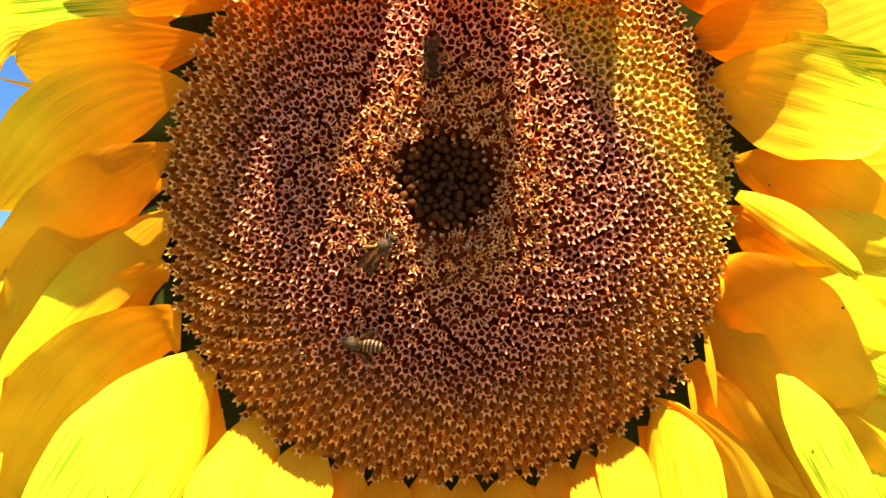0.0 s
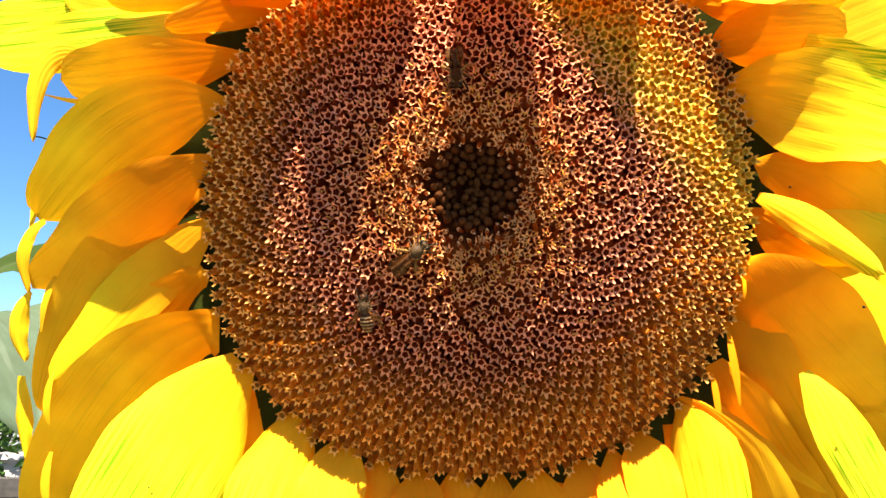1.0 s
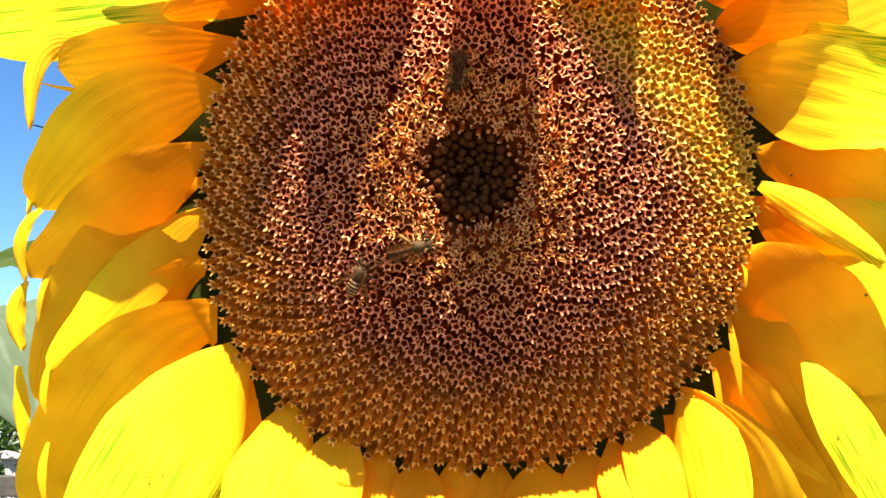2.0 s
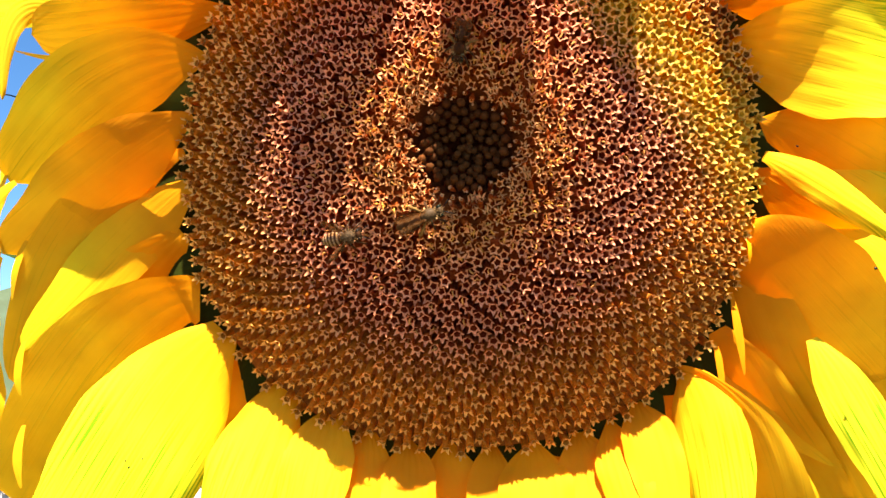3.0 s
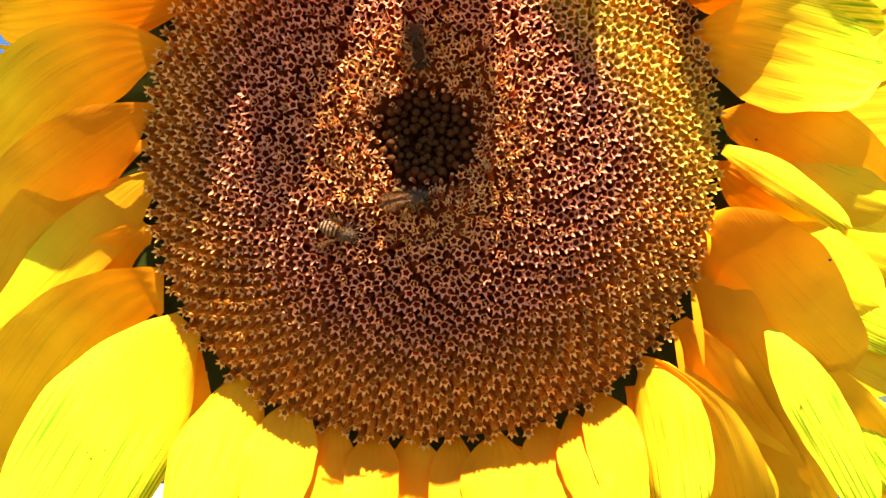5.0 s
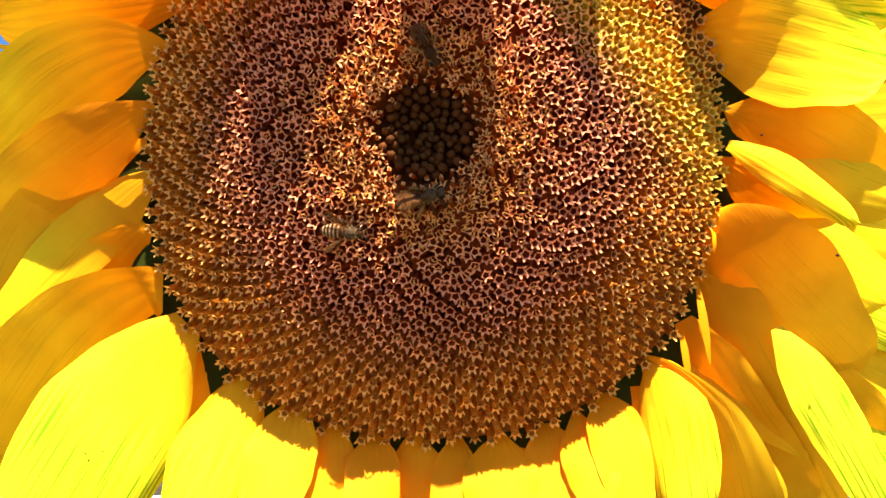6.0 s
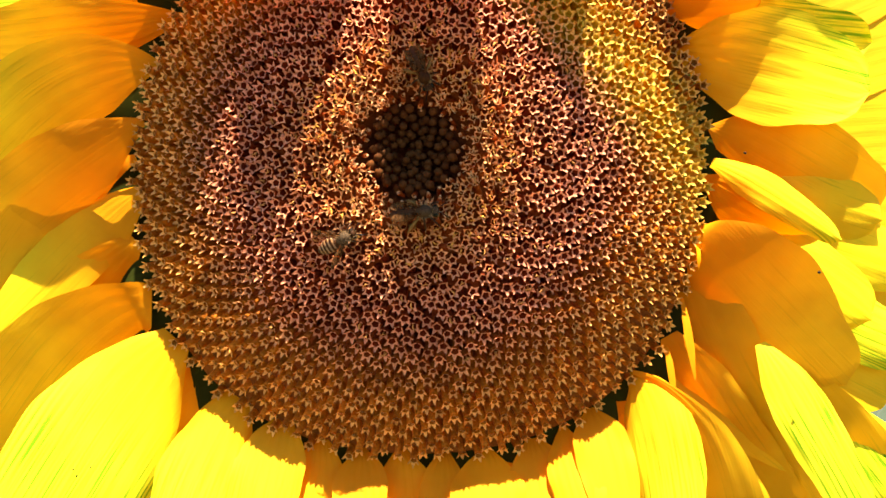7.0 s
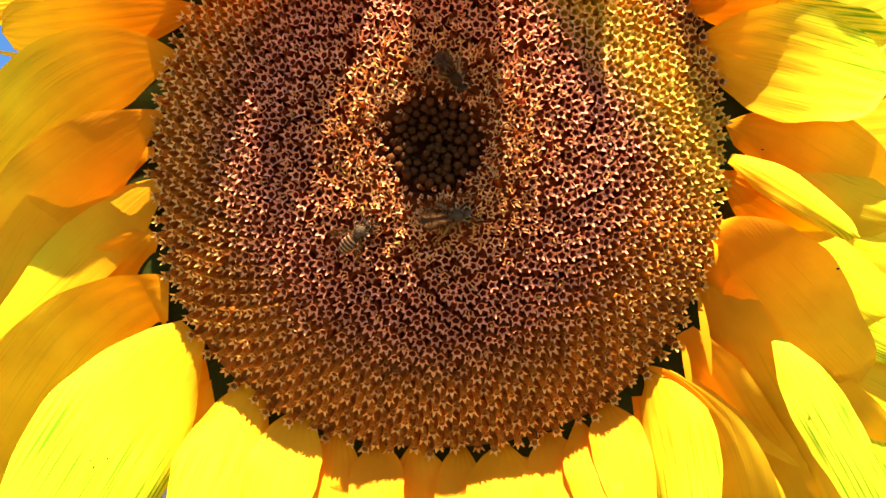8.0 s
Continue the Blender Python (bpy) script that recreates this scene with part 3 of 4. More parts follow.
def petals():
    # round the head, from one shoulder down and up to the other
    petal((-57.5, 61.0, 1), (-75.2, 59.8, 6), (-100.1, 56.1, 4), (2.2, 9.8, 11.4, 8.5), 31, 0.6)
    petal((-50.7, 68.2, -1), (-79.4, 70.5, 4), (-121.1, 66.9, 3), (2.2, 17.2, 20.5, 14.9), 31, 0.6)
    petal((-72.6, 47.3, 0), (-102.5, 42.1, 4), (-135.7, 39.8, 2), (1.8, 16.3, 23.6, 19.2), 31, 0.6)
    petal((-77.7, 30.2, 5), (-110.3, 22.7, 7), (-143.4, -6.8, 1), (1.7, 25.2, 30.5, 22.2), 32, 0.6, furrow=8e-05, pale=1)
    petal((-82.9, 12.9, 8), (-108.0, -3.7, 11), (-144.1, -29.1, 5), (2.4, 20.0, 26.0, 17.0), 32, 0.6, furrow=3e-05)
    petal((-86.9, 2.2, 4), (-121.3, -24.9, 4), (-142.7, -73.4, -4), (2.4, 18.8, 23.1, 17.6), 32, 0.6, furrow=3e-05)
    petal((-86.7, -8.4, 1), (-107.5, -27.7, 3), (-137.3, -59.6, 7.5), (5.3, 17.8, 19.8, 13.3), 10, 1, furrow=4e-05, pale=1)
    petal((-89.1, -23.5, -1), (-109.9, -42.2, -2), (-146.8, -75.6, -8), (5.3, 17.6, 20.7, 17.5), 32, 0.6)
    petal((-83.6, -44.0, 1), (-110.7, -60.7, 1), (-147.4, -111.9, -8), (13.4, 31.1, 41.7, 34.0), 32, 0.6)
    petal((-75.9, -54.4, 1), (-94.1, -80.4, 13), (-120.4, -128.3, 24), (10.6, 32.1, 44.2, 39.5), 10, 2, sunlit_streaks=True, curl=0.003)
    petal((-56.4, -70.7, -2), (-63.8, -89.3, 12), (-70.8, -112.8, 22), (7.1, 21.5, 26.7, 22.9), 0, 2, sunlit_streaks=True, curl=0.003)
    petal((-42.4, -78.5, -2), (-45.6, -94.8, 11), (-49.1, -115.3, 20), (2.5, 19.4, 20.8, 16.5), 0, -1, sunlit_streaks=True)
    petal((-31.3, -84.2, -2), (-31.4, -99.7, 9), (-31.8, -118.5, 18), (1.4, 14.9, 16.6, 13.6), 0, 1)
    petal((-18.4, -89.0, -1), (-17.8, -101.0, 12), (-17.6, -117.7, 20), (1.4, 15.5, 16.7, 14.1), 0, -1)
    petal((-6.4, -88.7, -1), (-4.9, -103.3, 7), (-3.6, -120.5, 13), (1.4, 16.4, 17.8, 14.5), 0, 1)
    petal((7.5, -90.0, -3), (6.8, -102.4, 10), (6.0, -116.9, 18), (1.4, 12.5, 14.2, 10.9), 0, -1)
    petal((20.7, -89.2, -1), (20.5, -101.8, 12), (20.3, -117.4, 21), (1.4, 20.6, 21.7, 17.4), 0, 1)
    petal((34.8, -86.0, -3), (37.7, -101.1, 9), (40.5, -116.9, 18), (1.4, 18.8, 20.6, 16.3), 0, -1)
    petal((44.6, -83.1, -2), (46.8, -95.5, 11), (50.4, -110.5, 20), (1.4, 14.2, 15.8, 12.5), 0, 1)
    petal((53.3, -77.7, -3), (55.6, -90.1, 9), (59.0, -110.4, 18), (1.8, 15.0, 17.6, 13.9), 0, -1)
    petal((66.0, -66.4, -1), (70.9, -82.2, 9), (73.3, -111.9, 16), (1.4, 18.5, 23.4, 20.4), 26, 3, sunlit_streaks=True, curl=0.002)
    petal((66.1, -66.3, 2), (83.4, -81.6, 8), (95.4, -120.5, 2), (1.4, 5.3, 18.6, 25.4), 32, 0.6)
    petal((78.3, -55.2, -1), (93.2, -78.8, -3), (120.3, -116.8, -10), (6.0, 18.1, 21.2, 18.0), 32, 0.6)
    # two slips added as sunlit edges of the petals beside them
    petal((77.0, -58.7, 1), (77.8, -66.6, 3), (79.0, -77.0, 3), (0.9, 2.1, 2.1, 1.2), -7, 0, furrow=0)
    petal((82.0, -43.5, 1), (82.9, -56.0, 5), (84.5, -68.6, 5), (0.9, 2.3, 2.3, 1.2), 8, 0, furrow=0)
    petal((86.2, -36.3, 0), (96.3, -65.1, 0), (129.6, -120.2, -9), (7.1, 24.1, 21.8, 17.1), 32, 0.6)
    petal((103.3, -57.2, 8), (112.0, -76.5, 17), (126.3, -107.5, 24), (3.4, 13.0, 16.4, 13.8), 11, 1, sunlit_streaks=True)
    petal((116.0, -65.2, 0), (130.7, -86.8, -2), (154.8, -118.9, -8), (8.8, 18.8, 25.3, 21.3), 32, 1)
    petal((129.0, -76.2, -2), (141.6, -93.3, 0), (153.9, -110.2, 2), (8.9, 16.1, 21.3, 17.7), 7, 1, sunlit_streaks=True)
    petal((85.6, -21.7, 5), (98.7, -38.4, 10), (131.0, -70.8, 4), (2.8, 28.2, 36.9, 26.4), 43, 0.8, twist=-20, furrow=2e-05)
    # another slip added as a sunlit sliver by the disc
    petal((85.7, -26.5, 4), (85.3, -29.9, 8), (85.1, -34.6, 8), (0.9, 1.8, 1.8, 1.0), -30, 0, furrow=0)
    petal((97.7, -23.0, -3), (111.8, -31.9, 6), (135.1, -50.3, 12), (5.4, 19.4, 22.5, 18.8), 7, 2, pale=1)
    petal((89.5, -5.7, 2), (103.1, -16.5, 7), (126.3, -26.9, 4), (1.8, 17.1, 19.5, 14.3), 32, 0.6)
    petal((89.7, -2.2, 8), (103.0, -10.7, 15), (124.4, -26.7, 17), (3.1, 9.1, 11.0, 8.3), -4, 2, sunlit_streaks=True)
    petal((92.0, 10.0, -1), (111.4, -1.3, 3), (142.1, -20.1, 0), (1.8, 23.0, 35.2, 30.8), 31, 0.6)
    petal((80.9, 34.2, 1), (101.8, 27.9, 9), (134.4, 17.2, 14), (1.8, 24.4, 34.0, 27.7), 42, -1, sunlit_streaks=True, twist=-50, furrow=0.00015)
    petal((93.8, 42.4, -3), (107.3, 37.9, 6), (136.8, 32.9, 10), (4.3, 17.7, 20.9, 17.2), 8, -2, sunlit_streaks=True)
    petal((77.5, 47.1, 0), (91.1, 47.5, 9), (119.1, 49.5, 6), (1.8, 16.8, 21.7, 17.9), 30, 0.6)
    petal((68.7, 67.1, 0), (89.6, 60.3, 5), (120.6, 61.0, 3), (2.2, 13.7, 17.0, 12.8), 31, 0.6)
    petal((105.7, 3.4, -3), (120.1, -11.4, 3), (142.6, -20.3, 5), (4.3, 18.0, 23.1, 17.7), 11, 2, pale=1)
    petal((102.5, -10.6, -4), (124.4, -24.3, 1), (155.5, -36.7, 3), (4.3, 17.8, 22.9, 19.3), 3, 2, pale=1)
    petal((106.3, -35.6, -5), (124.8, -47.8, 0), (154.3, -61.8, 2), (4.3, 17.9, 23.0, 19.4), 3, 2, sunlit_streaks=True)
    petal((-76.7, 59.7, -5), (-114.5, 54.3, 0), (-161.8, 49.7, 0), (3.7, 20.2, 21.9, 16.4), -2, 0, sunlit_streaks=True)
    petal((-94.1, 68.8, -6), (-127.2, 62.9, -3), (-166.8, 59.7, -2), (3.7, 16.7, 20.3, 16.6), 1, 0, sunlit_streaks=True)
    petal((-130.5, 48.2, 2), (-140.5, 42.1, 5), (-143.2, 19.0, 6), (5.4, 8.0, 6.5, 3.6), 8, 1)
    petal((-127.1, 32.9, -3), (-135.1, 34.0, -3), (-143.9, 36.2, -3), (1.7, 1.9, 1.3, 0.7), -6, 0, furrow=0)
    # a slip added as the sunlit outer edge of a broad petal
    petal((-142.3, 11.7, 1), (-144.1, -0.1, 2), (-145.9, -10.2, 3), (1.1, 2.9, 2.9, 1.6), -5, 0, furrow=0)
    petal((-138.5, -6.9, 7), (-145.1, -15.9, 9), (-144.0, -30.3, 8), (1.8, 4.7, 5.4, 3.3), -14, 1)
    petal((-144.0, -30.0, 6), (-148.7, -40.7, 7), (-146.3, -52.8, 6), (1.4, 5.7, 6.7, 3.9), 0, 2)
    # three slips added as sunlit edge strips of the broad petals
    petal((-135.9, -25.0, 6), (-138.2, -33.0, 8), (-140.3, -43.3, 7), (1.1, 2.9, 2.9, 1.7), -24, 0, furrow=0)
    petal((-133.7, -55.4, 12), (-135.4, -64.6, 13), (-135.1, -72.3, 12), (1.0, 2.3, 2.3, 1.4), 0, 0, furrow=0)
    petal((-138.7, -82.5, 4), (-139.9, -92.0, 6), (-138.9, -102.0, 6), (1.1, 2.5, 2.9, 1.6), 4, 0, furrow=0)
    petal((-152.0, -58.6, -2), (-151.9, -73.4, -1), (-149.9, -86.2, 0), (2.6, 6.0, 6.4, 3.0), -12, 2)
    petal((-140.6, -74.0, -4), (-144.5, -78.7, -4), (-151.7, -85.1, -3), (2.6, 4.2, 3.8, 1.9), 13, 2)
    # above: these lean out over the disc and shade it
    petal((8, 88, -3), (8, 74, 34), (9, 50.5, 61), (8, 22, 25, 27))
    petal((-28, 86, -3), (-32, 74, 32), (-38, 54.5, 51.5), (10, 28, 34, 20))
    petal((-64, 72, -3), (-65, 73, 24), (-60.5, 60, 44), (10, 36, 46, 28))
    petal((38, 80, -3), (38, 69, 20), (49.5, 52.6, 41), (8, 24, 31, 13))
    petal((68, 64, -4), (82, 65, 14), (88, 52.5, 27), (8, 16, 22, 20))
    petal((-20, 86, -4), (-22, 112, 14), (-24, 140, 20), (8, 26, 30, 24))
    petal((22, 86, -4), (26, 112, 14), (32, 140, 20), (8, 26, 30, 24))
    petal((52, 74, -4), (64, 98, 14), (78, 122, 20), (8, 26, 30, 24))
    petal((-48, 76, -4), (-62, 98, 14), (-78, 122, 20), (8, 26, 30, 24))
    petal((-62, 64, -6), (-88, 84, -1), (-122, 100, 2), (8, 30, 36, 28))
    petal((-70, 52, -7), (-100, 66, -3), (-136, 74, 0), (8, 26, 34, 28))
    # the hinder row, in the gaps of the front one
    rnd = random.Random(3)
    for k in range(20):
        a = radians(222 + k * 10 + rnd.uniform(-3, 3))
        reach = 128 + rnd.uniform(-6, 6) + 44 * max(0.0, math.cos(a))
        d = Vector((math.cos(a), math.sin(a)))
        petal((*(d * 89), -8), (*(d * (89 + reach) / 2), -3), (*(d * reach), -5), (8, 25, 28, 22))


def bracts():
    """Two rows of pointed green bracts under the petals."""
    for row, (count, deep, reach, wide) in enumerate(((45, 0.004, 1.22, 0.030), (36, 0.013, 1.34, 0.038), (32, 0.018, 1.40, 0.046))):
        for k in range(count):
            a = radians(k * 360 / count + 5 * math.sin(k * 2.3))
            d = Vector((math.cos(a), 0, math.sin(a)))
            b = CENTRE + d * R * 0.9 + Vector((0, deep, 0))
            t = CENTRE + d * R * (reach + 0.05 * math.sin(k * 1.7)) + Vector((0, deep + 0.002, 0))
            sheet("bract", HOME @ b, HOME @ ((b + t) / 2 + Vector((0, -0.003, 0))), HOME @ t, TILT.to_3x3() @ Vector((-math.sin(a), 0, math.cos(a))), wide, bract_mat, sunflower,
                  cup=0.003, root=0.8, full=0.2, point=1.2, seed=100 + k + 50 * row, rows=10, cols=6)


def far_cable():
    """A short piece of a distant cable, added thin and dark by a petal's tip."""
    bm = bmesh.new()
    pts = [(-0.1467, 0.001, 0.0219), (-0.1441, 0.001, 0.0214), (-0.1418, 0.001, 0.0207), (-0.1392, 0.001, 0.0189)]
    tube_along(bm, [HOME @ (CENTRE + Vector(p)) for p in pts], [0.0002, 0.00025, 0.00025, 0.0002], 6)
    part("cable_piece", bm, chitin_mat, sunflower, "short dark piece of a distant cable")


def specks():
    """Tiny dark specks of dirt on three petals."""
    for x, y, z, size in ((0.1018, -0.0046, 1.619, 0.00045), (0.1118, -0.0226, 1.578, 0.0005), (-0.0924, -0.0098, 1.627, 0.0003), (-0.1008, 0.0029, 1.5269, 0.00028), (-0.0998, 0.0033, 1.525, 0.00028), (-0.0962, 0.0041, 1.5274, 0.00025)):
        bm = bmesh.new()
        ellipsoid(bm, FOOT @ Vector((x, y, z)), (size, size * 0.5, size * 0.8), 8, 6)
        part("speck", bm, chitin_mat, sunflower)


def stem():
    bm = bmesh.new()
    c = CENTRE
    pts = [(c.x, 0.035, c.z + 0.004), (c.x, 0.075, c.z - 0.01), (c.x, 0.10, c.z - 0.10), (c.x, 0.10, c.z - 0.3), (c.x + 0.01, 0.09, 0.9), (c.x, 0.07, 0.4), (c.x, 0.07, -0.02)]
    tube_along(bm, [FOOT @ Vector(p) for p in pts], [0.03, 0.02, 0.016, 0.016, 0.018, 0.02, 0.022], 14)
    part("stem", bm, stem_mat, sunflower, "thick green stem")


stem()
specks()
bracts()
far_cable()
petals()
florets()

# ============ the garden behind ============
def ground():
    bm = bmesh.new()
    n, size = 40, 400.0
    for i in range(n + 1):
        for j in range(n + 1):
            gx, gy = ((2 * i / n - 1) ** 3) * size, ((2 * j / n - 1) ** 3) * size
            bm.verts.new((gx, gy, 0.0))
    bm.verts.ensure_lookup_table()
    for i in range(n):
        for j in range(n):
            k = i * (n + 1) + j
            bm.faces.new((bm.verts[k], bm.verts[k + n + 1], bm.verts[k + n + 2], bm.verts[k + 1]))
    ob = part("ground", bm, soil_mat, None)
    tagged(ob, "brown garden soil with sparse growth", "ground", kind="structure")


ground()


def heart_leaf(name, parent, base, tip, across, width, sag, seed):
    mid = (Vector(base) + Vector(tip)) / 2 + Vector((0, 0, sag))
    return sheet(name, base, mid, tip, across, width, leaf_mat, parent, cup=-0.012, wave=0.006, root=0.62, full=0.28, point=0.9, seed=seed, rows=18, cols=12, furrow=0.003)


def neighbour_plant(x, y, high, leaves, label):
    """A second sunflower plant: stem and broad leaves on stalks. leaves: (height, direction, stalk, length, width, droop)."""
    plant = tagged(new("sunflower_plant"), label, "plant", "plants behind the flower")
    plant.location = (x, y, 0)
    bm = bmesh.new()
    tube_along(bm, [(0, 0, -0.02), (0.01, 0, high * 0.5), (0, 0.01, high)], [0.016, 0.013, 0.008], 10)
    part("stem", bm, stem_mat, plant)
    for k, (z, way, stalk, long, wide, droop) in enumerate(leaves):
        a = radians(way)
        d = Vector((math.cos(a), math.sin(a), 0))
        at = Vector((0.005, 0.004, z))
        foot = at + d * stalk + Vector((0, 0, stalk * 0.35))
        bm = bmesh.new()
        tube_along(bm, [at, (at + foot) / 2 + Vector((0, 0, 0.01)), foot], [0.005, 0.004, 0.0035], 8)
        part("leaf_stalk", bm, stem_mat, plant)
        heart_leaf("leaf", plant, foot, foot + d * long - Vector((0, 0, droop)), (-d.y, d.x, 0), wide, 0.03, 40 + k)
    return plant


neighbour_plant(-0.40, 0.30, 1.66, [(1.36, -28, 0.06, 0.17, 0.12, 0.03), (1.60, -30, 0.05, 0.115, 0.15, 0.085), (1.64, 60, 0.04, 0.12, 0.10, 0.03), (1.46, 205, 0.08, 0.22, 0.20, 0.10), (1.34, -25, 0.07, 0.22, 0.20, 0.05), (1.20, 30, 0.08, 0.22, 0.2, 0.1), (1.05, 150, 0.1, 0.26, 0.22, 0.12)],
                "sunlit green sunflower plant with broad drooping leaves")
neighbour_plant(0.40, 0.34, 1.60, [(1.55, 205, 0.05, 0.14, 0.14, 0.10), (1.58, 150, 0.04, 0.12, 0.10, 0.04), (1.42, 20, 0.08, 0.22, 0.2, 0.1), (1.40, 215, 0.06, 0.22, 0.2, 0.06), (1.08, 80, 0.09, 0.24, 0.2, 0.1)],
                "green sunflower plant with broad leaves and no flower")


def garden_wall():
    wall = tagged(new("garden_wall"), "low pale pinkish rendered garden wall with a coping", "wall")
    wall.location = (-2.5, 5.2, 0)
    bm = bmesh.new()
    box(bm, (-6, -0.09, 0), (6, 0.09, 1.30))
    bmesh.ops.bevel(bm, geom=bm.edges[:], offset=0.01, segments=2, affect="EDGES")
    part("wall_body", bm, render_mat, wall, smooth=False)
    bm = bmesh.new()
    box(bm, (-6.03, -0.13, 1.302), (6.03, 0.13, 1.36))
    bmesh.ops.bevel(bm, geom=bm.edges[:], offset=0.012, segments=2, affect="EDGES")
    part("coping", bm, render_mat, wall, smooth=False)


def garden_shed():
    shed = tagged(new("garden_shed"), "weathered grey garden shed with horizontal boards", "shed")
    shed.location = (-5.6, 9.0, 0)
    n = 16
    for k in range(n):
        bm = bmesh.new()
        box(bm, (-2.0, -0.02 - 0.004 * (k % 2), k * 0.15 + 0.004), (2.0, 0.02, (k + 1) * 0.15 - 0.008))
        part("board", bm, board_mat, shed, smooth=False)
    for x in (-1.97, 1.97):
        bm = bmesh.new()
        box(bm, (x - 0.04, 0.021, 0), (x + 0.04, 2.4, 2.4))
        part("side_wall", bm, board_mat, shed, smooth=False)
    bm = bmesh.new()
    vs = [bm.verts.new(p) for p in ((-2.2, -0.25, 2.40), (2.2, -0.25, 2.40), (2.2, 2.6, 3.0), (-2.2, 2.6, 3.0), (-2.2, -0.25, 2.47), (2.2, -0.25, 2.47), (2.2, 2.6, 3.07), (-2.2, 2.6, 3.07))]
    for q in ((0, 3, 2, 1), (4, 5, 6, 7), (0, 1, 5, 4), (2, 3, 7, 6), (1, 2, 6, 5), (0, 4, 7, 3)):
        bm.faces.new([vs[i] for i in q])
    part("roof", bm, fence_mat, shed, smooth=False)


def rail_fence():
    fence = tagged(new("rail_fence"), "dark weathered wooden rail fence", "fence")
    fence.location = (-1.4, 3.0, 0)
    for k in range(5):
        bm = bmesh.new()
        box(bm, (k * 1.2 - 2.44, -0.04, -0.05), (k * 1.2 - 2.36, 0.04, 1.42))
        bmesh.ops.bevel(bm, geom=bm.edges[:], offset=0.006, segments=1, affect="EDGES")
        part("post", bm, fence_mat, fence, smooth=False)
    for z in (0.55, 0.95, 1.30):
        bm = bmesh.new()
        box(bm, (-2.5, -0.07, z - 0.04), (2.5, -0.042, z + 0.04))
        bmesh.ops.bevel(bm, geom=bm.edges[:], offset=0.005, segments=1, affect="EDGES")
        part("rail", bm, fence_mat, fence, smooth=False)


def shrub(x, y, high, wide, seed):
    """A garden shrub: several limbs and a crown of many small leaves, with gaps."""
    rnd = random.Random(seed)
    bush = tagged(new("shrub"), "leafy green garden shrub in sunlight", "shrub", "shrubs behind the wall")
    bush.location = (x, y, 0)
    bm = bmesh.new()
    ends = []
    for k in range(9):
        a = rnd.uniform(0, 6.28)
        e = Vector((math.cos(a) * wide * rnd.uniform(0.2, 0.8), math.sin(a) * wide * rnd.uniform(0.2, 0.8), high * rnd.uniform(0.6, 0.95)))
        tube_along(bm, [(0, 0, -0.02), e * 0.5 + Vector((0, 0, 0.1)), e], [0.035, 0.02, 0.006], 6)
        ends.append(e)
    part("limbs", bm, fence_mat, bush)
    verts, faces = [], []
    for k in range(2600):
        e = rnd.choice(ends) * rnd.uniform(0.45, 1.05)
        c = e + Vector((rnd.gauss(0, 0.16), rnd.gauss(0, 0.16), rnd.gauss(0, 0.14)))
        q = Euler((rnd.uniform(0, 6.28), rnd.uniform(-0.9, 0.9), rnd.uniform(0, 6.28)))
        m = Matrix.LocRotScale(c, q, None)
        g = rnd.uniform(0.03, 0.065)
        b = len(verts)
        verts += [m @ Vector(p) for p in ((-g, 0, 0), (0, -g * 0.42, g * 0.12), (g, 0, 0), (0, g * 0.42, g * 0.12))]
        faces += [(b, b + 1, b + 2), (b, b + 2, b + 3)]
    me = bpy.data.meshes.new("crown")
    me.from_pydata(verts, [], faces)
    me.materials.append(shrub_mat)
    ob = new("crown", me)
    ob.parent = bush


garden_wall()
garden_shed()
rail_fence()
shrub(-3.47, 4.90, 2.69, 0.9, 1)
shrub(-1.6, 6.6, 1.9, 1.2, 2)
shrub(3.2, 6.2, 2.1, 1.3, 3)
shrub(5.2, 7.0, 2.4, 1.3, 4)

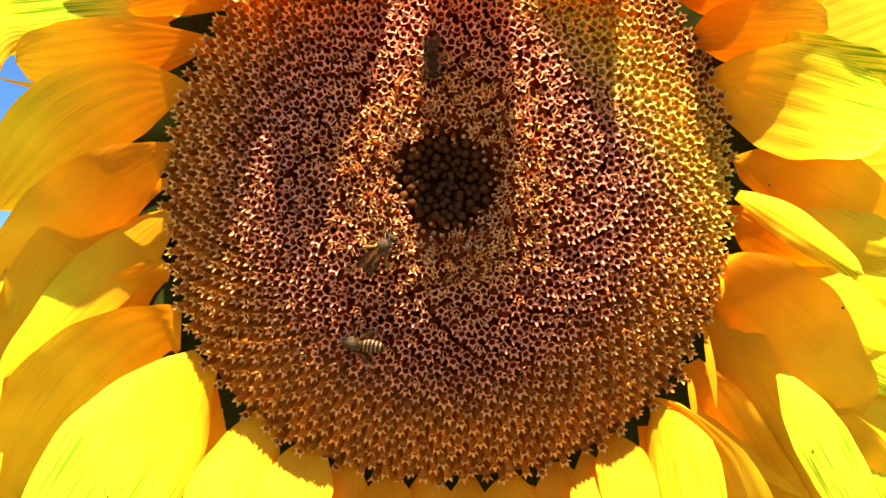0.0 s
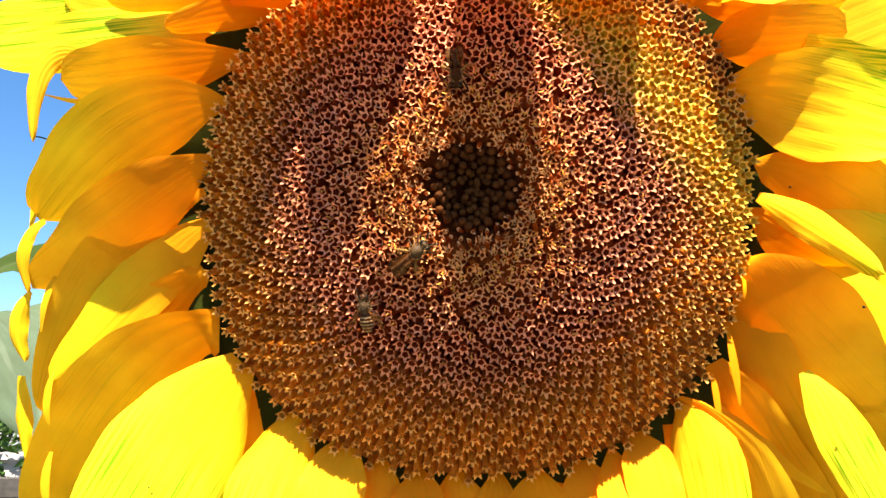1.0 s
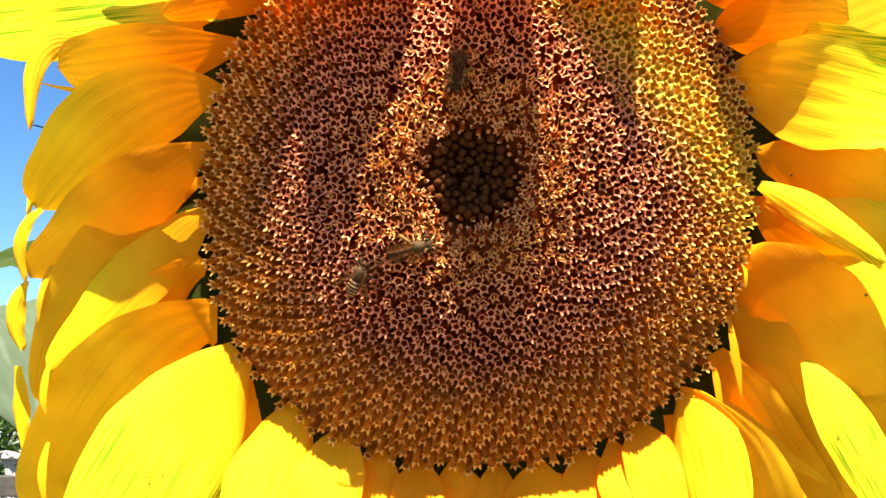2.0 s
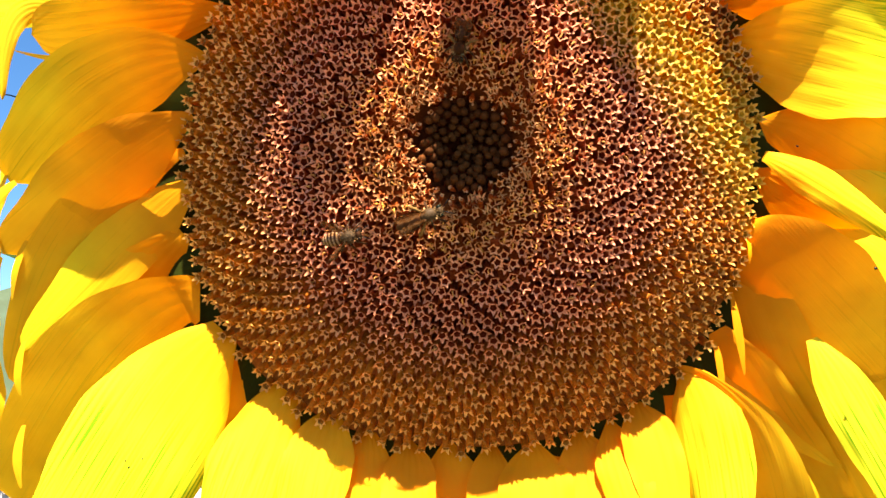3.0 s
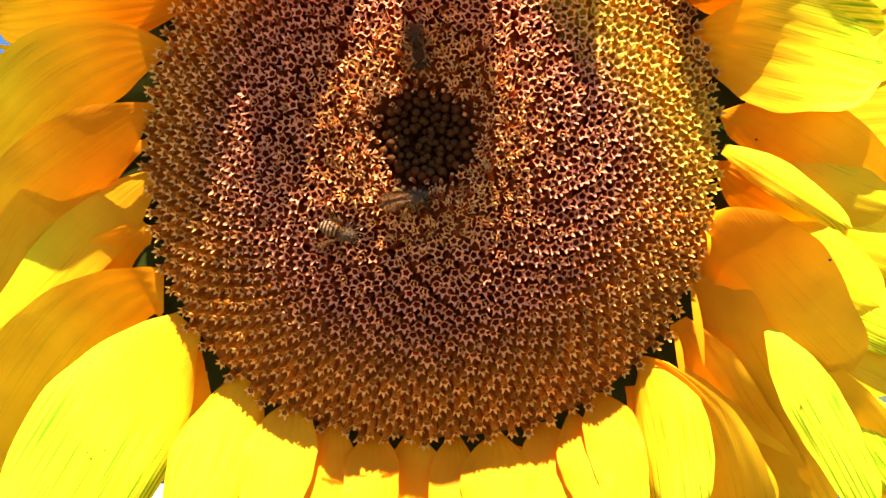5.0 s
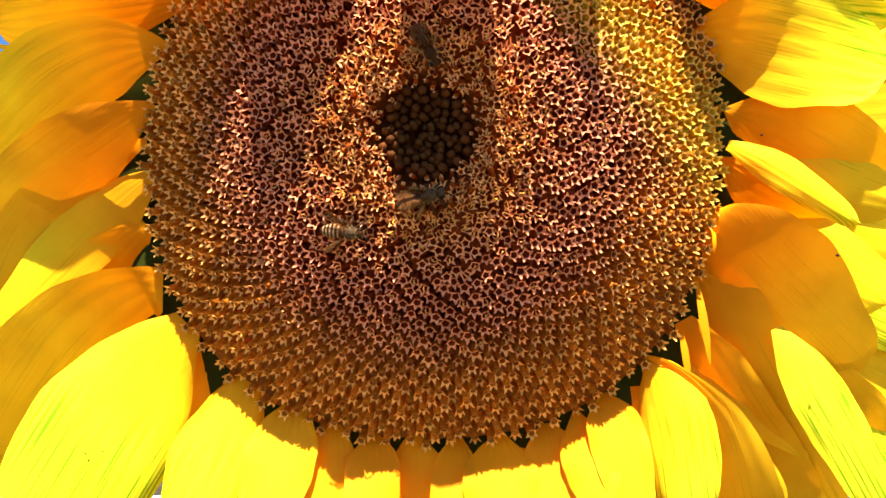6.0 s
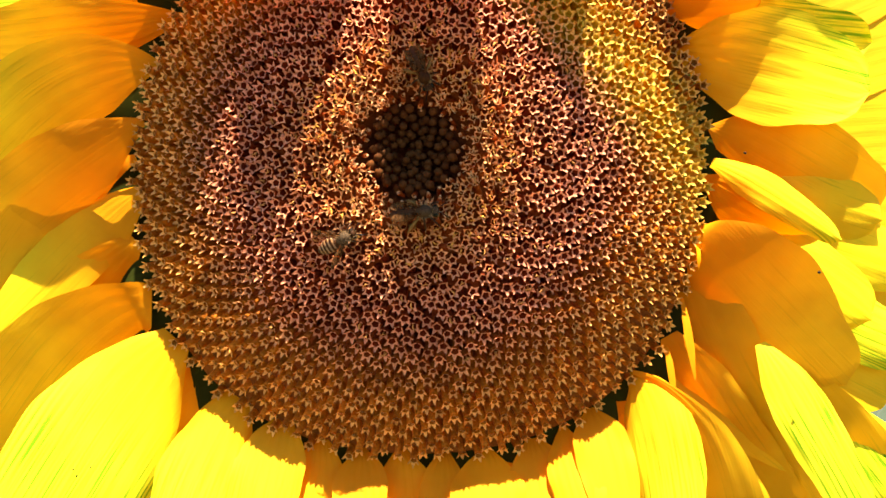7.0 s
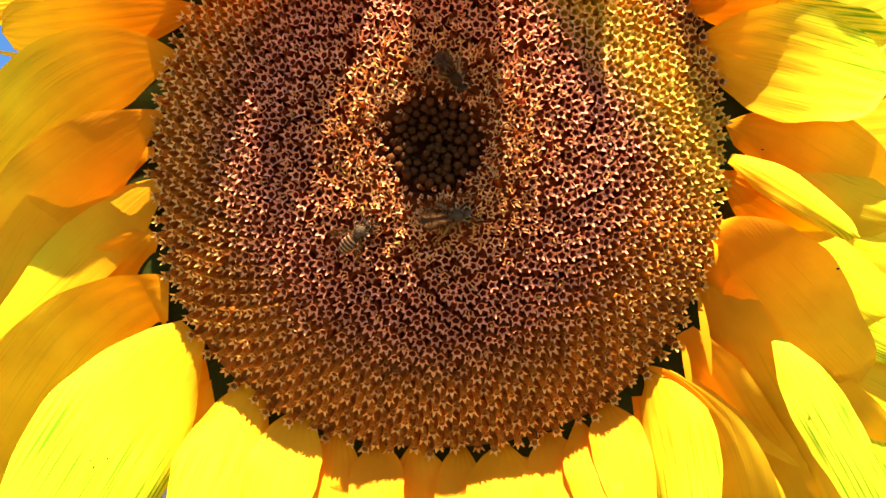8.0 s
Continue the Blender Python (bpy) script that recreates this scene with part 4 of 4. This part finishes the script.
# ============ bees ============
def make_bee(label, back, body, length=0.0145, striped=True):
    """Head towards +x, back towards +z, feet on z = 0. back: the material of the thorax."""
    s = length / 0.0145
    bee = tagged(new("bee"), label, "bee", "bees on the disc")
    v = lambda x, y, z: Vector((x, y, z)) * s * 0.001
    rot = lambda deg: Matrix.Rotation(radians(deg), 4, "Y")

    def hair(name, parent, centre, radii, count, seed, long, low, mat):
        """Short stiff hairs on an ellipsoid; low: the lowest height, in radii, at which they grow."""
        rnd = random.Random(seed)
        bm = bmesh.new()
        while count:
            d = Vector((rnd.gauss(0, 1), rnd.gauss(0, 1), rnd.gauss(0, 1))).normalized()
            if d.z < low[0] or d.z > low[1]:
                continue
            count -= 1
            foot = Vector((centre[0] + radii[0] * d.x, centre[1] + radii[1] * d.y, centre[2] + radii[2] * d.z)) * 0.985
            side = d.cross(Vector((rnd.gauss(0, 1), rnd.gauss(0, 1), rnd.gauss(0, 1)))).normalized() * 0.06
            end = foot + d * long * rnd.uniform(0.6, 1.2) + side * rnd.uniform(-4, 4)
            bm.faces.new([bm.verts.new(v(*p)) for p in (foot - side, foot + side, end)])
        part(name, bm, mat, parent)

    bm = bmesh.new()
    ellipsoid(bm, v(0.6, 0, 3.0), v(2.0, 1.65, 1.6), 20, 14)
    ellipsoid(bm, v(-1.0, 0, 3.2), v(0.8, 1.1, 0.9), 14, 10)
    thorax = part("thorax", bm, back, bee, "brown furry thorax" if striped else "shiny green-grey thorax")
    if striped:
        hair("hair", thorax, (0.6, 0, 3.0), (2.0, 1.65, 1.6), 520, 11, 0.6, (-1, 1), fur_mat)
    hair("hair_fringe", thorax, (0.6, 0, 3.0), (2.05, 1.7, 1.6), 260, 12, 0.75, (-0.5, 0.45), pale_hair_mat)

    bm = bmesh.new()
    ellipsoid(bm, v(3.2, 0, 2.7), v(1.0, 1.5, 1.35), 16, 10, rot(20))
    head = part("head", bm, back if not striped else brown_mat, bee)
    hair("hair", head, (3.2, 0, 2.7), (1.0, 1.5, 1.35), 90, 13, 0.5, (-0.4, 1), pale_hair_mat)
    for side in (-1, 1):
        bm = bmesh.new()
        ellipsoid(bm, v(3.4, side * 1.1, 2.9), v(0.7, 0.5, 1.0), 12, 8)
        part("eye", bm, chitin_mat if striped else green_mat, head)
        bm = bmesh.new()
        tube_along(bm, [v(4.0, side * 0.45, 3.1), v(4.9, side * 0.9, 3.8), v(5.9, side * 1.6, 3.4), v(6.5, side * 1.9, 3.0)], [0.00015 * s, 0.00013 * s, 0.00013 * s, 0.00011 * s], 6)
        part("antenna", bm, chitin_mat, head)

    # abdomen: overlapping plates, in the striped bee each ending in a thin pale band of hair
    bm = bmesh.new()
    seg, plates, steps = 18, 6, 5
    rows = []
    for i in range(plates * steps + 1):
        t = i / (plates * steps)
        r = 2.05 * max(0.03, math.sin(math.pi * min(1, 0.10 + 0.90 * t) ** 0.85)) ** 0.62 if t < 1 else 0.05
        r *= 1 - 0.05 * ((t * plates) % 1) + (0.03 if i % steps == 0 else 0)
        rows.append((-1.7 - 6.6 * t, r, 2.7 - 1.3 * t * t))
    rings = [[bm.verts.new(v(x, r * math.cos(a), z + 0.85 * r * math.sin(a))) for a in (2 * math.pi * k / seg for k in range(seg))] for x, r, z in rows]
    for i, (a, b) in enumerate(zip(rings, rings[1:])):
        for k in range(seg):
            face = bm.faces.new((a[k], a[(k + 1) % seg], b[(k + 1) % seg], b[k]))
            face.material_index = 1 if striped and i % steps >= steps - 2 and i < 28 else 0
    bm.faces.new(rings[0])
    bm.faces.new(rings[-1])
    part("abdomen", bm, [body, band_mat], bee, "dark abdomen with thin pale bands" if striped else "smooth brown abdomen")

    for side in (-1, 1):
        for hind, (long, wide, spread) in enumerate(((8.4, 2.0, 33), (5.8, 1.5, 46)) if striped else ((8.4, 2.1, 5), (6.2, 1.7, 10))):
            spread = radians(spread)
            b = v(0.3 - hind * 0.9, side * (1.2 if striped else 0.9), 4.2 - hind * 0.25)
            t = b + v(-long * math.cos(spread), side * long * math.sin(spread), -0.5 + hind * 0.2)
            sheet("wing", b, (b + t) / 2 + v(0, 0, 0.5), t, (-math.sin(spread), side * math.cos(spread), 0), wide * 0.001 * s, wing_mat, bee, root=0.2, full=0.65, point=0.55,
                  seed=7 + hind, rows=12, cols=6, furrow=0.00008, cup=0.0002)
        for k, (x0, reach, fore) in enumerate(((1.6, 3.2, 2.4), (0.4, 4.0, 0.2), (-0.8, 4.3, -3.0))):
            bm = bmesh.new()
            pts = [v(x0, side * 1.0, 1.9), v(x0 + fore * 0.4, side * reach * 0.6, 2.7), v(x0 + fore * 0.8, side * reach * 0.85, 1.0), v(x0 + fore * 0.95, side * reach * 0.93, 0.3), v(x0 + fore * 1.1, side * reach, -0.4)]
            wide = 0.00042 if k == 2 else 0.00026
            tube_along(bm, pts, [0.00028 * s, wide * s, wide * 1.1 * s, 0.0002 * s, 0.0001 * s], 7)
            leg = part("leg", bm, pollen_mat if k == 2 and not striped else brown_mat, bee)
            if k == 2:
                c = (pts[1] + pts[2]) / 2 * 1000 / s
                hair("leg_brush", leg, tuple(c), (0.9, 0.5, 0.7), 70, 17, 0.5, (-1, 1), pollen_mat if not striped else fur_mat)
    return bee


bee_shade = make_bee("dark green-brown bee in the shade on the disc", dark_green_mat, brown_mat, 0.0150, False)
bee_grey = make_bee("grey-green bee with smoky wings feeding on florets", grey_fur_mat, brown_mat, 0.0160, False)
bee_striped = make_bee("brown bee with thin pale bands walking on florets", fur_mat, brown_mat, 0.0145, True)


def crawl(rows):
    return [(t, TILT @ on_head(x / 1000, z / 1000, turn, 0.0012)) for t, x, z, turn in rows]


# ============ what moves ============
def motions():
    walk(bee_shade, crawl([(0.0, -3.5, 31.4, -85), (0.5, -2.5, 31.4, -88), (1.0, -4.1, 31.7, -86), (2.5, -2.2, 25.0, -103), (3.0, -0.8, 24.7, -101), (3.5, -1.1, 24.8, -85), (4.0, -1.2, 24.7, -88), (4.5, -1.8, 22.4, -87), (6.0, 1.7, 20.9, -63), (6.5, 3.5, 19.4, -57), (7.0, 3.5, 19.9, -68), (8.0, 6.5, 17.8, -56)]))
    walk(bee_grey, crawl([(0.0, -16.7, -18.1, 50), (0.5, -15.4, -17.7, 43), (1.0, -16.0, -18.3, 39), (2.5, -13.8, -20.4, 9), (3.0, -10.1, -19.8, 21), (3.5, -6.7, -20.3, 31), (4.0, -5.0, -19.5, 31), (4.5, -5.1, -18.2, 13), (6.0, 0.6, -19.0, 15), (6.5, 1.1, -18.9, 9), (7.0, 2.7, -18.6, 3), (7.5, 2.2, -19.8, -19), (8.0, 5.7, -20.8, 9)]))
    walk(bee_striped, crawl([(0.0, -24.7, -44.6, 172), (0.5, -27.5, -41.4, 135), (1.0, -30.8, -33.8, 92), (2.5, -31.8, -26.5, 41), (3.0, -31.6, -24.6, 12), (3.5, -29.8, -23.7, 10), (4.0, -31.7, -23.7, -8), (4.5, -24.3, -25.1, -21), (6.0, -20.6, -26.8, -4), (6.5, -20.9, -26.0, 4), (7.0, -18.6, -24.0, 27), (7.5, -18.3, -23.8, 24), (8.0, -19.6, -24.4, 42)]))


motions()
